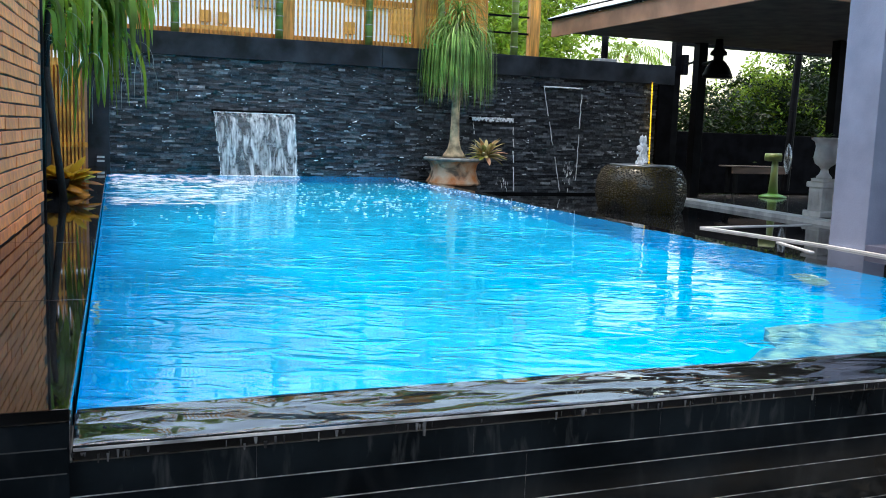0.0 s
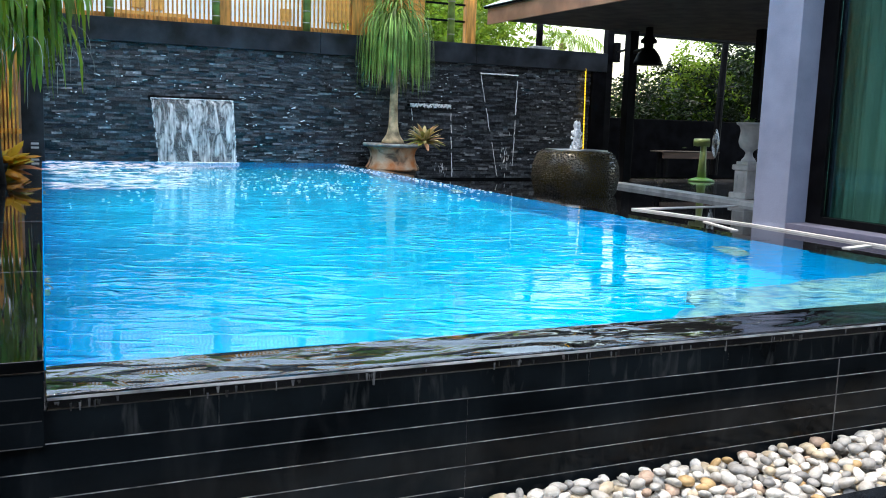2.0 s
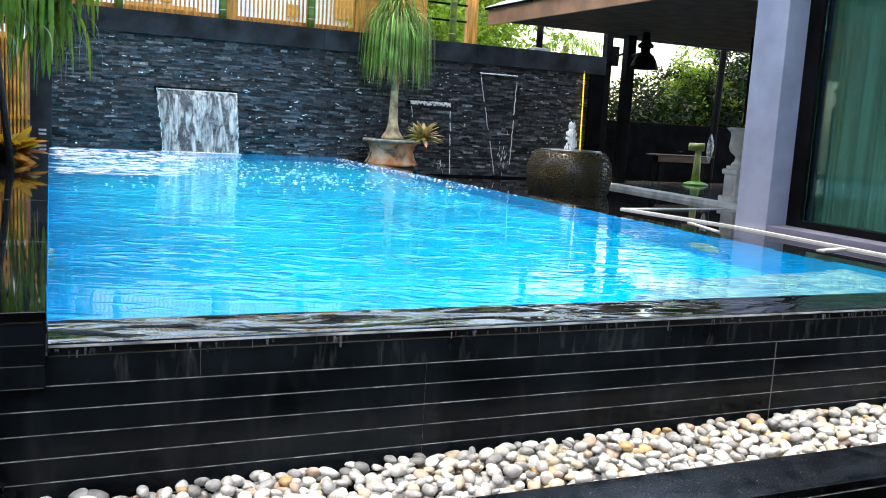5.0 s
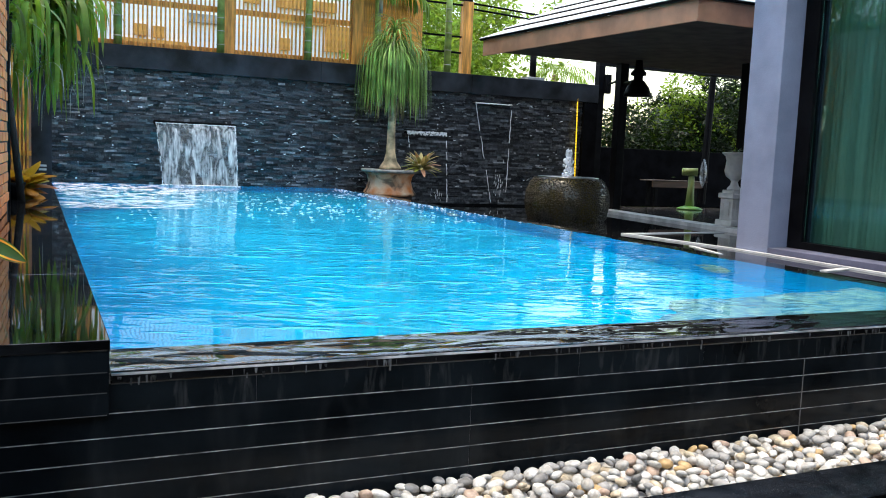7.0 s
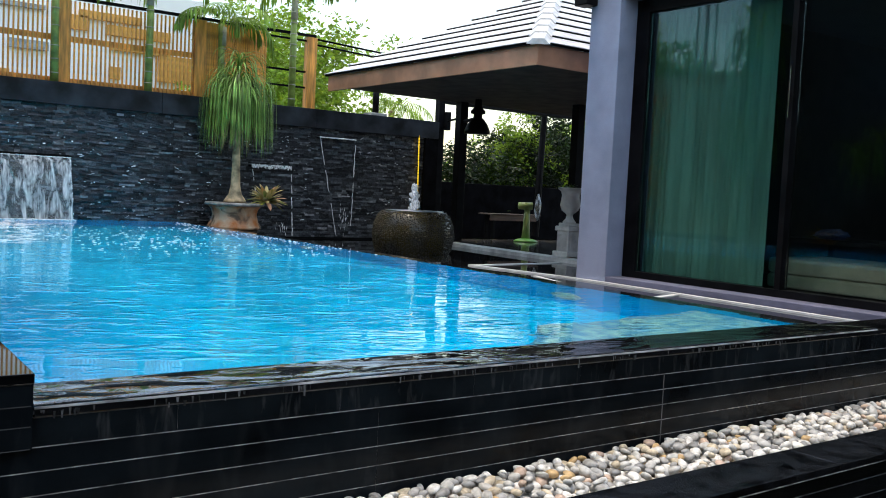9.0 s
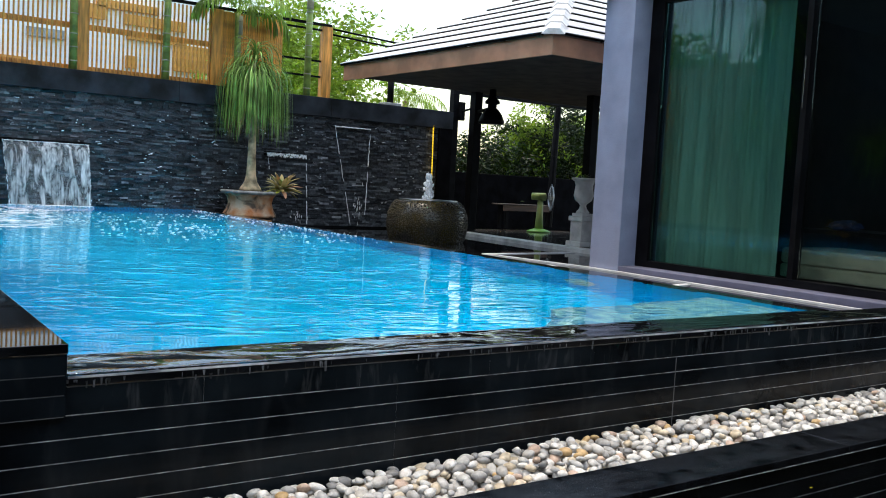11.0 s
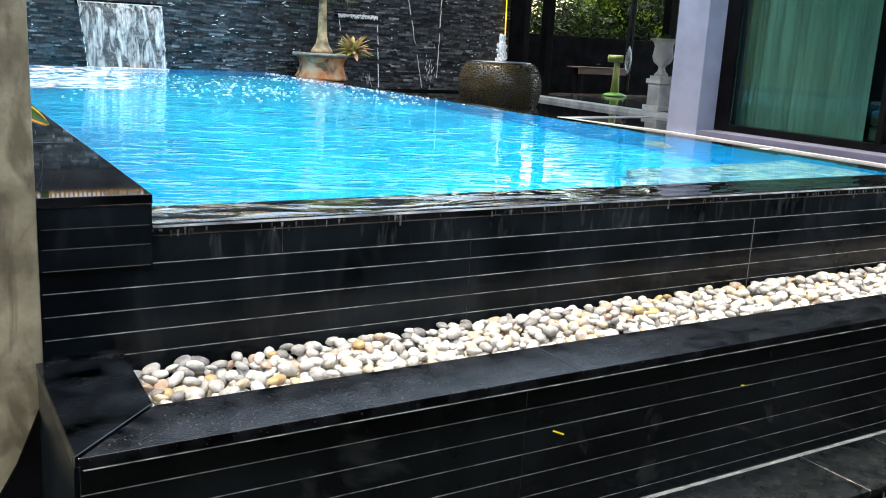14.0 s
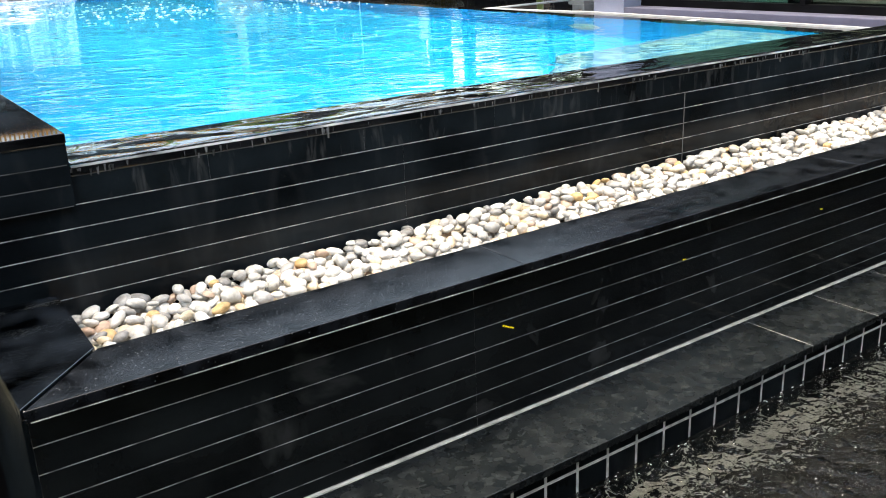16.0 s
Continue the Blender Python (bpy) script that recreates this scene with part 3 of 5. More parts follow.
# ---- house with the sliding window ----
house = tagged(new("wall_house"), "lavender rendered house wall with a large sliding window", "wall", kind="structure")
box("column", (4.42, 4.225, 1.0), (4.75, 4.53, 4.6), M_LAV, house, bev=0.004)
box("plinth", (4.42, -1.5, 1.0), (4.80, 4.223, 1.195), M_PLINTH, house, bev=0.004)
box("upper_wall", (4.45, -1.5, 3.28), (4.80, 4.223, 4.6), M_LAV, house)
box("end_wall", (4.75, 4.30, 1.0), (12.0, 4.52, 4.6), M_LAV, house)
# Near-black room surfaces carry the dimness of the unlit interior in their colour.
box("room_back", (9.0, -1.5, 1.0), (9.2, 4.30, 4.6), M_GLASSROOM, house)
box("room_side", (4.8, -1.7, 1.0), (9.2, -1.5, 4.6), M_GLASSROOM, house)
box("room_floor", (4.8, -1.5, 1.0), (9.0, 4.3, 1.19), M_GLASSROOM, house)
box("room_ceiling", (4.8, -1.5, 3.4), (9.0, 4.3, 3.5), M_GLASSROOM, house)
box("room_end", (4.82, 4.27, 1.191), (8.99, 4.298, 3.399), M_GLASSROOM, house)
box("roof_slab", (4.45, -1.7, 4.6), (12.0, 4.54, 4.75), M_LAV, house)
kerb = tagged(new("kerb"), "thin white painted kerb line beside the pool", "kerb", kind="structure")
prism("edge", [(4.328, 1.95), (4.35, 1.95), (4.415, 4.15), (4.415, 4.56), (4.27, 5.65), (4.215, 5.65), (4.382, 4.5)], 1.10, 1.156, M_WHITE, kerb, bev=0.002)
prism("cross_line", [(4.275, 5.58), (5.40, 5.72), (5.40, 5.78), (4.272, 5.65)], 1.10, 1.156, M_WHITE, kerb, bev=0.002)
prism("joint_line", [(4.02, 4.27), (4.05, 4.26), (4.21, 4.75), (4.18, 4.76)], 1.140, 1.150, M_WHITE, kerb)
prism("joint_line", [(4.06, 3.43), (4.07, 3.38), (4.335, 3.45), (4.335, 3.50)], 1.140, 1.150, M_WHITE, kerb)
prism("paving", [(4.353, 1.95), (4.42, 1.95), (4.42, 4.15)], 1.10, 1.150, M_LEDGE, kerb)
prism("paving", [(4.42, 4.56), (5.40, 4.56), (5.40, 5.715), (4.28, 5.575)], 1.086, 1.150, M_LEDGE, kerb)

# ---- brick building, concrete pillar ----
brickwall = tagged(new("wall_brick"), "orange brick wall with recessed mortar", "wall", kind="structure")
box("core", (-0.95, 2.72, 1.237), (-0.391, 6.3, 7.0), M_MORTAR, brickwall)
# the wall runs a little askew to the pool, about its far end
brickwall.matrix_world = Matrix.Translation((-0.39, 6.3, 0)) @ Matrix.Rotation(radians(-3.4), 4, "Z") @ Matrix.Translation((0.39, -6.3, 0))
pil = tagged(box("pillar", (-1.5, 1.878, -0.45), (-0.434, 2.262, 4.5), M_CONC, bev=0.006), "bare polished concrete pillar beside the pool", "pillar", kind="structure")
# Thin black plate shaped as the shadow over the pillar's foot.
bm = bmesh.new()
side = [(-0.416, 0.626), (-0.419, 0.718), (-0.430, 0.718), (-0.512, 0.52), (-0.66, 0.26), (-0.92, 0.02), (-1.30, -0.12), (-1.30, -0.4), (-0.416, -0.4)]
near, far = [bm.verts.new((x, 1.8645, z)) for x, z in side], [bm.verts.new((x, 1.8775, z)) for x, z in side]
bm.faces.new(near)
bm.faces.new(far[::-1])
for i in range(len(side)):
    j = (i + 1) % len(side)
    bm.faces.new((near[i], near[j], far[j], far[i]))
part("foot_shadow", bm, M_BLACK_AND_SHADE, pil, "thin black plate drawing the shadow on the pillar foot")
tagged(box("wall_back", (-6, -4.2, -0.4), (10, -4, 4.0), M_TERR), "plain wall behind the terrace", "wall", kind="structure")

tagged(box("ceiling", (-6, -4, 3.3), (4.4, -0.7, 3.4), M_TERR), "plain ceiling over the terrace", "ceiling", kind="structure")
tagged(box("wall_garden", (-1.25, 10.01, -0.4), (-1.1, 12.4, 4.35), M_WALL), "plain pale garden wall behind the planting", "wall", kind="structure")

# Unseen block, added so that the window glass reflects something dark.
tagged(box("dark_reflection_block", (-5.0, 6.31, -0.4), (-1.06, 10.0, 7.0), M_TERR), "unseen dark block added to darken the window's reflection", "wall", kind="structure")

# ---- pavilion ----
pav = tagged(new("pavilion"), "open garden pavilion with a hipped grey tile roof", "pavilion")
EX, EY0, EY1, EZ = 5.9, 6.84, 11.5, 3.415
box("fascia", (EX, EY0, EZ - 0.22), (EX + 0.04, EY1, EZ), M_FASCIA, pav)
box("fascia", (EX + 0.041, EY0, EZ - 0.22), (EX + 5.0, EY0 + 0.04, EZ), M_FASCIA, pav)
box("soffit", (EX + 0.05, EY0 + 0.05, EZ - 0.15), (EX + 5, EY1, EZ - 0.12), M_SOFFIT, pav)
for px, py in ((8.35, 11.4), (9.57, 9.93)):
    box("post", (px - 0.075, py - 0.075, 0.969), (px + 0.075, py + 0.075, EZ - 0.15), M_FRAME, pav, bev=0.006)
RISE, N = 1.30, 9


def eave_ring(bm, o, z):
    x0, x1, y0, y1 = EX + o, EX + 5.2 - o, EY0 + o, EY1 - o * 0.9
    return [bm.verts.new(p) for p in ((x0, y0, z), (x1, y0, z), (x1, y1, z), (x0, y1, z))]


for k in range(N):
    f0, f1 = k / N, (k + 1.05) / N
    o0, o1 = 2.4 * f0 - 0.05, 2.4 * f1 - 0.05
    z0, z1 = EZ + RISE * f0 + 0.031, EZ + RISE * f1 + 0.003
    bm, bd = bmesh.new(), bmesh.new()
    q = [eave_ring(bm, o, z) for o, z in ((o0 + 0.002, z0 - 0.006), (o0, z0), (o1, z1), (o1, z1 - 0.006))]
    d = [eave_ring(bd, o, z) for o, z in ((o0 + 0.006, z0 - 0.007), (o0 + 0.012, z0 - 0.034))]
    for i in range(4):
        j = (i + 1) % 4
        for u, v in zip(q, q[1:] + q[:1]):
            bm.faces.new((u[i], u[j], v[j], v[i]))
        bd.faces.new((d[0][i], d[0][j], d[1][j], d[1][i]))
    part("tile_course", bm, M_ROOF, pav)
    # Black strip draws the shadow line under each tile course.
    part("course_shade", bd, M_BLACK_AND_SHADE, pav)
n = 9
for k in range(n):
    f0, f1 = k / n, (k + 1.15) / n
    a = Vector((EX - 0.05 + 2.4 * f0, EY0 - 0.05 + 2.4 * f0, EZ + RISE * f0 + 0.035))
    b = Vector((EX - 0.05 + 2.4 * f1, EY0 - 0.05 + 2.4 * f1, EZ + RISE * f1 + 0.015))
    w = Vector((0.09, -0.09, 0))
    bm = bmesh.new()
    ring = [[bm.verts.new(p - w - Vector((0, 0, 0.05))), bm.verts.new(p - w * 0.5 + Vector((0, 0, 0.012))), bm.verts.new(p + w * 0.5 + Vector((0, 0, 0.012))), bm.verts.new(p + w - Vector((0, 0, 0.05)))] for p in (a, b)]
    for i in range(3):
        bm.faces.new((ring[0][i], ring[0][i + 1], ring[1][i + 1], ring[1][i]))
    bm.faces.new(ring[0])
    part("hip_tile", bm, M_ROOF, pav)
deck = tagged(new("deck"), "pavilion floor of dark polished stone with a white marble edge", "floor", kind="structure")
prism("edge", [(5.53, 5.57), (5.74, 5.56), (6.04, 8.60), (5.83, 8.61)], 0.90, 1.18, M_MARBLE, deck)
prism("paving", [(5.745, 5.58), (11, 5.6), (11.3, 8.84), (6.07, 8.84)], 1.086, 1.178, M_DECK, deck)
prism("riser", [(5.60, 5.60), (11, 5.62), (11.3, 8.83), (5.90, 8.83)], 0.9, 1.0855, M_BLACK_AND_SHADE, deck)
set_out(house, kerb, deck)

# ---- more materials ----
M_LEAF = mat("green_leaf", (0.06, 0.12, 0.02), 0.42, var=0.3, scale=3, island=0.45)
M_STRAP = mat("strap_leaf", (0.18, 0.32, 0.045), 0.4, var=0.3, scale=4, island=0.4)
M_PONY = mat("ponytail_leaf", (0.21, 0.36, 0.085), 0.36, var=0.3, scale=5, island=0.6)
M_DRAC = mat("dracaena_leaf", (0.17, 0.29, 0.04), 0.38, var=0.3, scale=4, island=0.65)
M_ROOT = mat("pale_root", (0.45, 0.44, 0.38), 0.7, var=0.2)
M_DRYLEAF = mat("dry_leaf", (0.30, 0.24, 0.12), 0.6, var=0.3, island=0.3)
# Near-black leaf colour holds the hedge's own shade.
M_HEDGE = mat("shaded_leaf", (0.006, 0.018, 0.003), 0.5, var=0.3, scale=2, island=0.6)
M_TREELEAF = mat("tree_leaf", (0.19, 0.32, 0.04), 0.5, var=0.3, scale=1, island=0.5)
M_BROM = ramp_island(mat("bromeliad_leaf", (1.0, 1.0, 1.0), 0.4, var=0.12), [(0, (0.32, 0.20, 0.012)), (0.25, (0.36, 0.15, 0.012)), (0.5, (0.40, 0.10, 0.015)), (0.68, (0.13, 0.14, 0.015)), (0.9, (0.46, 0.30, 0.10))], True)
M_BROM2 = ramp_island(mat("bromeliad_mixed_leaf", (1.0, 1.0, 1.0), 0.4, var=0.12), [(0, (0.34, 0.36, 0.06)), (0.18, (0.88, 0.70, 0.30)), (0.45, (0.80, 0.42, 0.24)), (0.6, (0.92, 0.80, 0.52)), (0.9, (0.26, 0.28, 0.05))], True)
M_CROTON = mat("croton_leaf", (0.035, 0.085, 0.012), 0.5, var=0.3, scale=9, spec=0.2)
M_CROTEDGE = mat("croton_margin", (0.80, 0.26, 0.01), 0.5, var=0.3, scale=25, col2=(0.75, 0.50, 0.03), spec=0.2)
M_TRUNK = mat("grey_trunk", (0.64, 0.47, 0.27), 0.8, var=0.3, scale=9, bump=0.5, bscale=40)
M_DARKTRUNK = mat("dark_trunk", (0.022, 0.02, 0.018), 0.8, var=0.3, scale=9, bump=0.4)
M_GREENTRUNK = mat("green_palm_stem", (0.27, 0.36, 0.08), 0.45, var=0.25, scale=6, bump=0.15)
M_RING = mat("stem_ring", (0.42, 0.40, 0.30), 0.6, var=0.2)
M_POT = flecks(mat("weathered_stone", (0.66, 0.54, 0.38), 0.8, var=0.3, scale=4.2, col2=(0.56, 0.18, 0.04), bump=0.4, bscale=50), "NOISE", 3.4, 0.52, 0.60, (0.06, 0.05, 0.035), 0.85)
M_RIM = mat("pale_stone_rim", (0.36, 0.36, 0.34), 0.75, var=0.25, scale=9, bump=0.3)
M_SOIL = mat("soil", (0.05, 0.035, 0.025), 0.9, var=0.3, bump=0.8)
M_FOAM = mat("white_water", (0.96, 0.96, 0.96), 0.35, var=0.04, scale=20)
M_URN = mat("white_stone", (0.62, 0.61, 0.58), 0.65, var=0.12, scale=8, bump=0.25)
M_FAN = mat("pale_green_plastic", (0.24, 0.32, 0.10), 0.35, var=0.08)
M_FANB = mat("green_plastic", (0.10, 0.28, 0.04), 0.35, var=0.08)
M_METAL = mat("steel", (0.45, 0.46, 0.47), 0.3, metal=1.0, var=0.15)
M_CHROME = mat("bright_metal", (0.75, 0.75, 0.75), 0.2, metal=1.0, var=0.05)
M_TAN = mat("tan_panel", (0.70, 0.34, 0.07), 0.7, var=0.1)
M_BLDG = mat("white_building", (0.93, 0.93, 0.92), 0.8, var=0.03, scale=0.6)
M_GREYWIN = mat("grey_window", (0.30, 0.34, 0.36), 0.25, var=0.2)
M_CURTAIN = mat("curtain_cloth", (0.48, 0.52, 0.46), 0.85, var=0.12, scale=3, bump=0.1, stretch=(1, 6, 0.4))
M_SOFA = mat("beige_upholstery", (0.42, 0.39, 0.30), 0.85, var=0.12, bump=0.2, bscale=200)
M_BLUECLOTH = mat("blue_cloth", (0.04, 0.08, 0.25), 0.8, var=0.2)
M_TABLE = mat("dark_table", (0.035, 0.032, 0.032), 0.5, var=0.2, spec=0.25)
M_SHELL = mat("pale_lamp_lens", (0.62, 0.66, 0.45), 0.4, var=0.15, scale=12)
M_PEB = ramp_island(mat("river_pebble", (0.97, 0.945, 0.89), 0.5, var=0.17, scale=40, bump=0.3, bscale=120), [(0, (0.62, 0.62, 0.605)), (0.18, (0.43, 0.43, 0.43)), (0.34, (0.82, 0.81, 0.79)), (0.51, (0.28, 0.28, 0.28)), (0.57, (0.66, 0.57, 0.43)), (0.67, (0.56, 0.55, 0.53)), (0.78, (0.62, 0.43, 0.21)), (0.82, (0.84, 0.83, 0.80)), (0.94, (0.60, 0.45, 0.36))])

M_JAR = mat("pebbled_glaze", (0.010, 0.009, 0.007), 0.25, var=0.4, scale=5, col2=(0.055, 0.043, 0.009), bump=0.0, spec=0.5)
M_JARDOT = mat("glazed_pebble", (0.008, 0.007, 0.006), 0.48, var=0.4, scale=4, col2=(0.034, 0.026, 0.009), island=0.45, spec=0.35)


def glow(name, col, strength):
    m = bpy.data.materials.new(name)
    m.use_nodes = True
    b = m.node_tree.nodes["Principled BSDF"]
    b.inputs["Base Color"].default_value = (*col, 1)
    b.inputs["Emission Color"].default_value, b.inputs["Emission Strength"].default_value = (*col, 1), strength
    return m


M_LED = glow("amber_led", (1.0, 0.62, 0.02), 0.35)
M_AMBERGLINT = glow("amber_reflection", (0.9, 0.75, 0.02), 0.12)

M_PANE = bpy.data.materials.new("green_tinted_glass")
M_PANE.use_nodes = True
b = M_PANE.node_tree.nodes["Principled BSDF"]
b.inputs["Base Color"].default_value = (0.23, 0.50, 0.475, 1)
b.inputs["Transmission Weight"].default_value, b.inputs["Roughness"].default_value, b.inputs["IOR"].default_value = 1.0, 0.0, 1.47

b.inputs["Specular Tint"].default_value = (0.62, 0.84, 1.0, 1)
M_PANE2 = M_PANE.copy()
M_PANE2.name = "grey_tinted_glass"
M_PANE2.node_tree.nodes["Principled BSDF"].inputs["Base Color"].default_value = (0.66, 0.76, 0.72, 1)

# falling water: streaks of white between gaps
M_FALL = bpy.data.materials.new("falling_water")
M_FALL.use_nodes = True
n, l = M_FALL.node_tree.nodes, M_FALL.node_tree.links
b = n["Principled BSDF"]
b.inputs["Base Color"].default_value, b.inputs["Roughness"].default_value = (0.90, 0.87, 0.84, 1), 0.3
co, mp, no, ra = n.new("ShaderNodeTexCoord"), n.new("ShaderNodeMapping"), n.new("ShaderNodeTexNoise"), n.new("ShaderNodeMapRange")
mp.inputs["Scale"].default_value = (5.5, 5.5, 1.8)
no.inputs["Scale"].default_value, no.inputs["Detail"].default_value, no.inputs["Distortion"].default_value = 1.5, 6, 1.1
ra.inputs["From Min"].default_value, ra.inputs["From Max"].default_value = 0.41, 0.60
ra.inputs["To Min"].default_value, ra.inputs["To Max"].default_value = 0.16, 0.97
mpf, fine, rf, mu = n.new("ShaderNodeMapping"), n.new("ShaderNodeTexNoise"), n.new("ShaderNodeMapRange"), n.new("ShaderNodeMath")
mpf.inputs["Scale"].default_value = (45, 45, 2.4)
fine.inputs["Scale"].default_value, fine.inputs["Detail"].default_value = 1.0, 5
rf.inputs["From Min"].default_value, rf.inputs["From Max"].default_value = 0.34, 0.60
rf.inputs["To Min"].default_value, rf.inputs["To Max"].default_value = 0.35, 1.0
mu.operation = "MULTIPLY"
l.new(co.outputs["Object"], mp.inputs["Vector"])
l.new(co.outputs["Object"], mpf.inputs["Vector"])
l.new(mp.outputs["Vector"], no.inputs["Vector"])
l.new(mpf.outputs["Vector"], fine.inputs["Vector"])
l.new(no.outputs["Fac"], ra.inputs["Value"])
l.new(fine.outputs["Fac"], rf.inputs["Value"])
l.new(ra.outputs["Result"], mu.inputs[0])
l.new(rf.outputs["Result"], mu.inputs[1])
l.new(mu.outputs["Value"], b.inputs["Alpha"])


for m, a, c in ((M_STRAP, 0.35, (0.30, 0.42, 0.03)), (M_DRAC, 0.4, (0.34, 0.46, 0.03)), (M_PONY, 0.28, (0.24, 0.36, 0.07)), (M_HEDGE, 0.07, (0.14, 0.30, 0.012)), (M_TREELEAF, 0.45, (0.38, 0.52, 0.04)), (M_BROM, 0.3, (0.8, 0.5, 0.03)), (M_BROM2, 0.15, (0.9, 0.66, 0.30)), (M_CROTON, 0.2, (0.2, 0.3, 0.02))):
    leafy(m, a, c)


# ---- leaves ----
def strap(V, F, p, az, el, length, width, droop, seg=6, fold=0.25):
    """One long leaf that leaves p at an elevation and bends down; tapered, folded along the middle."""
    p = Vector(p)
    side = Vector((-math.sin(az), math.cos(az), 0))
    k = len(V)
    for i in range(seg + 1):
        f = i / seg
        w = width * (0.55 + 0.9 * f) * (1 - f) ** 0.6 if f < 1 else 0.0
        w = max(w, 0.0008)
        d = Vector((math.cos(az) * math.cos(el), math.sin(az) * math.cos(el), math.sin(el)))
        up = side.cross(d)
        V += [tuple(p - side * w + up * w * fold), tuple(p), tuple(p + side * w + up * w * fold)]
        p = p + d * (length / seg)
        el = max(el - droop / seg, -1.52)
    for i in range(seg):
        a = k + 3 * i
        F += [(a, a + 1, a + 4, a + 3), (a + 1, a + 2, a + 5, a + 4)]


def from_lists(name, V, F, material, parent=None, label="", smooth=True):
    me = bpy.data.meshes.new(name)
    me.from_pydata(V, [], F)
    if smooth:
        me.polygons.foreach_set("use_smooth", [True] * len(me.polygons))
    me.materials.append(material)
    ob = new(name, me)
    ob.parent = parent
    if label:
        ob["label"] = label
    return ob


def leaf(V, F, c, size, r):
    """A small pointed leaf, slightly folded."""
    a = Vector((r.gauss(0, 1), r.gauss(0, 1), r.gauss(0, 0.7))).normalized()
    b = a.cross(Vector((r.gauss(0, 1), r.gauss(0, 1), r.gauss(0, 1)))).normalized()
    n = a.cross(b)
    c = Vector(c)
    k = len(V)
    V += [tuple(c - a * size), tuple(c + b * size * 0.42 + n * size * 0.12), tuple(c + a * size), tuple(c - b * size * 0.42 + n * size * 0.12)]
    F += [(k, k + 1, k + 2), (k, k + 2, k + 3)]


def clumps(V, F, centres, count, spread, size, r):
    for c, s in centres:
        for _ in range(count):
            d = Vector((r.gauss(0, 1), r.gauss(0, 1), r.gauss(0, 0.75))) * spread * s
            leaf(V, F, Vector(c) + d, size * r.uniform(0.6, 1.3), r)


def tree(name, base, height, radius, label, leafmat, leaf_size, n_clump, per, seed):
    r = random.Random(seed)
    t = tagged(pose_at(new(name), base), label, "tree")
    bm = bmesh.new()
    top = Vector((r.uniform(-0.3, 0.3), r.uniform(-0.3, 0.3), height * 0.62))
    add_cyl(bm, (0, 0, 0), top, 0.05 * height * 0.5, 0.02 * height * 0.5, 9)
    ends = []
    for k in range(9):
        a, e = r.uniform(0, 6.28), r.uniform(0.2, 1.2)
        s = top * r.uniform(0.55, 1.0)
        q = s + Vector((math.cos(a) * math.cos(e), math.sin(a) * math.cos(e), math.sin(e))) * radius * r.uniform(0.5, 0.9)
        add_cyl(bm, s, q, 0.012 * height * 0.5, 0.004 * height, 6)
        ends.append(q)
    part("trunk", bm, M_TRUNK, t)
    V, F = [], []
    cs = []
    for k in range(n_clump):
        q = r.choice(ends) + Vector((r.gauss(0, 1), r.gauss(0, 1), r.gauss(0, 0.8))) * radius * 0.33
        cs.append((q, r.uniform(0.6, 1.2)))
    clumps(V, F, cs, per, radius * 0.13, leaf_size, r)
    from_lists("crown", V, F, leafmat, t, smooth=False)
    return t


def frond(V, F, p, az, el, length, droop, r, n=26, leaf_len=0.35, width=0.012):
    """A feathery palm frond: a bending rib with hanging leaflets on both sides."""
    p = Vector(p)
    step = length / n
    for i in range(n):
        f = i / n
        d = Vector((math.cos(az) * math.cos(el), math.sin(az) * math.cos(el), math.sin(el)))
        q = p + d * step
        if i > 2:
            for s in (-1, 1):
                strap(V, F, p, az + s * r.uniform(0.7, 1.1), el - 0.1 + r.uniform(-0.1, 0.2), leaf_len * math.sin(math.pi * (0.15 + 0.8 * f)) * r.uniform(0.8, 1.1), width, 1.3, 4)
        side = Vector((-math.sin(az), math.cos(az), 0)) * 0.007 * (1.1 - f)
        k = len(V)
        V += [tuple(p - side), tuple(p + side), tuple(q + side), tuple(q - side)]
        F += [(k, k + 1, k + 2, k + 3)]
        p, el = q, el - droop / n


# ---- feature wall fittings ----
def sheet(name, top, bottom, y_top, y_bot, parent, nx=10, nz=10):
    (xa, xb, zt), (xc, xd, zb) = top, bottom
    V, F = [], []
    for i in range(nz + 1):
        f = i / nz
        for k in range(nx + 1):
            g = k / nx
            x = (xa + (xb - xa) * g) * (1 - f) + (xc + (xd - xc) * g) * f
            V.append((x, y_top + (y_bot - y_top) * math.sqrt(f), zt + (zb - zt) * f))
    for i in range(nz):
        for k in range(nx):
            a = i * (nx + 1) + k
            F.append((a, a + 1, a + nx + 2, a + nx + 1))
    return from_lists(name, V, F, M_FALL, parent)


fall = tagged(new("waterfall"), "broad white sheet of water falling from a steel slot", "waterfall", group="waterfalls on the slate wall")
box("spout", (1.37, FAR - 0.10, 1.995), (2.50, FAR + 0.02, 2.015), M_FRAME, fall, 0.003, "dark steel lip")
sheet("curtain", (1.40, 2.475, 1.995), (1.475, 2.49, 1.14), FAR - 0.10, FAR - 0.26, fall)


def stream(bm, p, q, r0, r1, r, n=18):
    """A wavering rope of falling water."""
    p, q = Vector(p), Vector(q)
    for i in range(n):
        a, b = p.lerp(q, i / n), p.lerp(q, (i + 1) / n)
        if r.random() < 0.78:
            add_cyl(bm, a + Vector((r.gauss(0, 0.004), 0, 0)), b + Vector((r.gauss(0, 0.004), 0, 0)), r0 * r.uniform(0.4, 1.2), r1 * r.uniform(0.4, 1.2), 5)


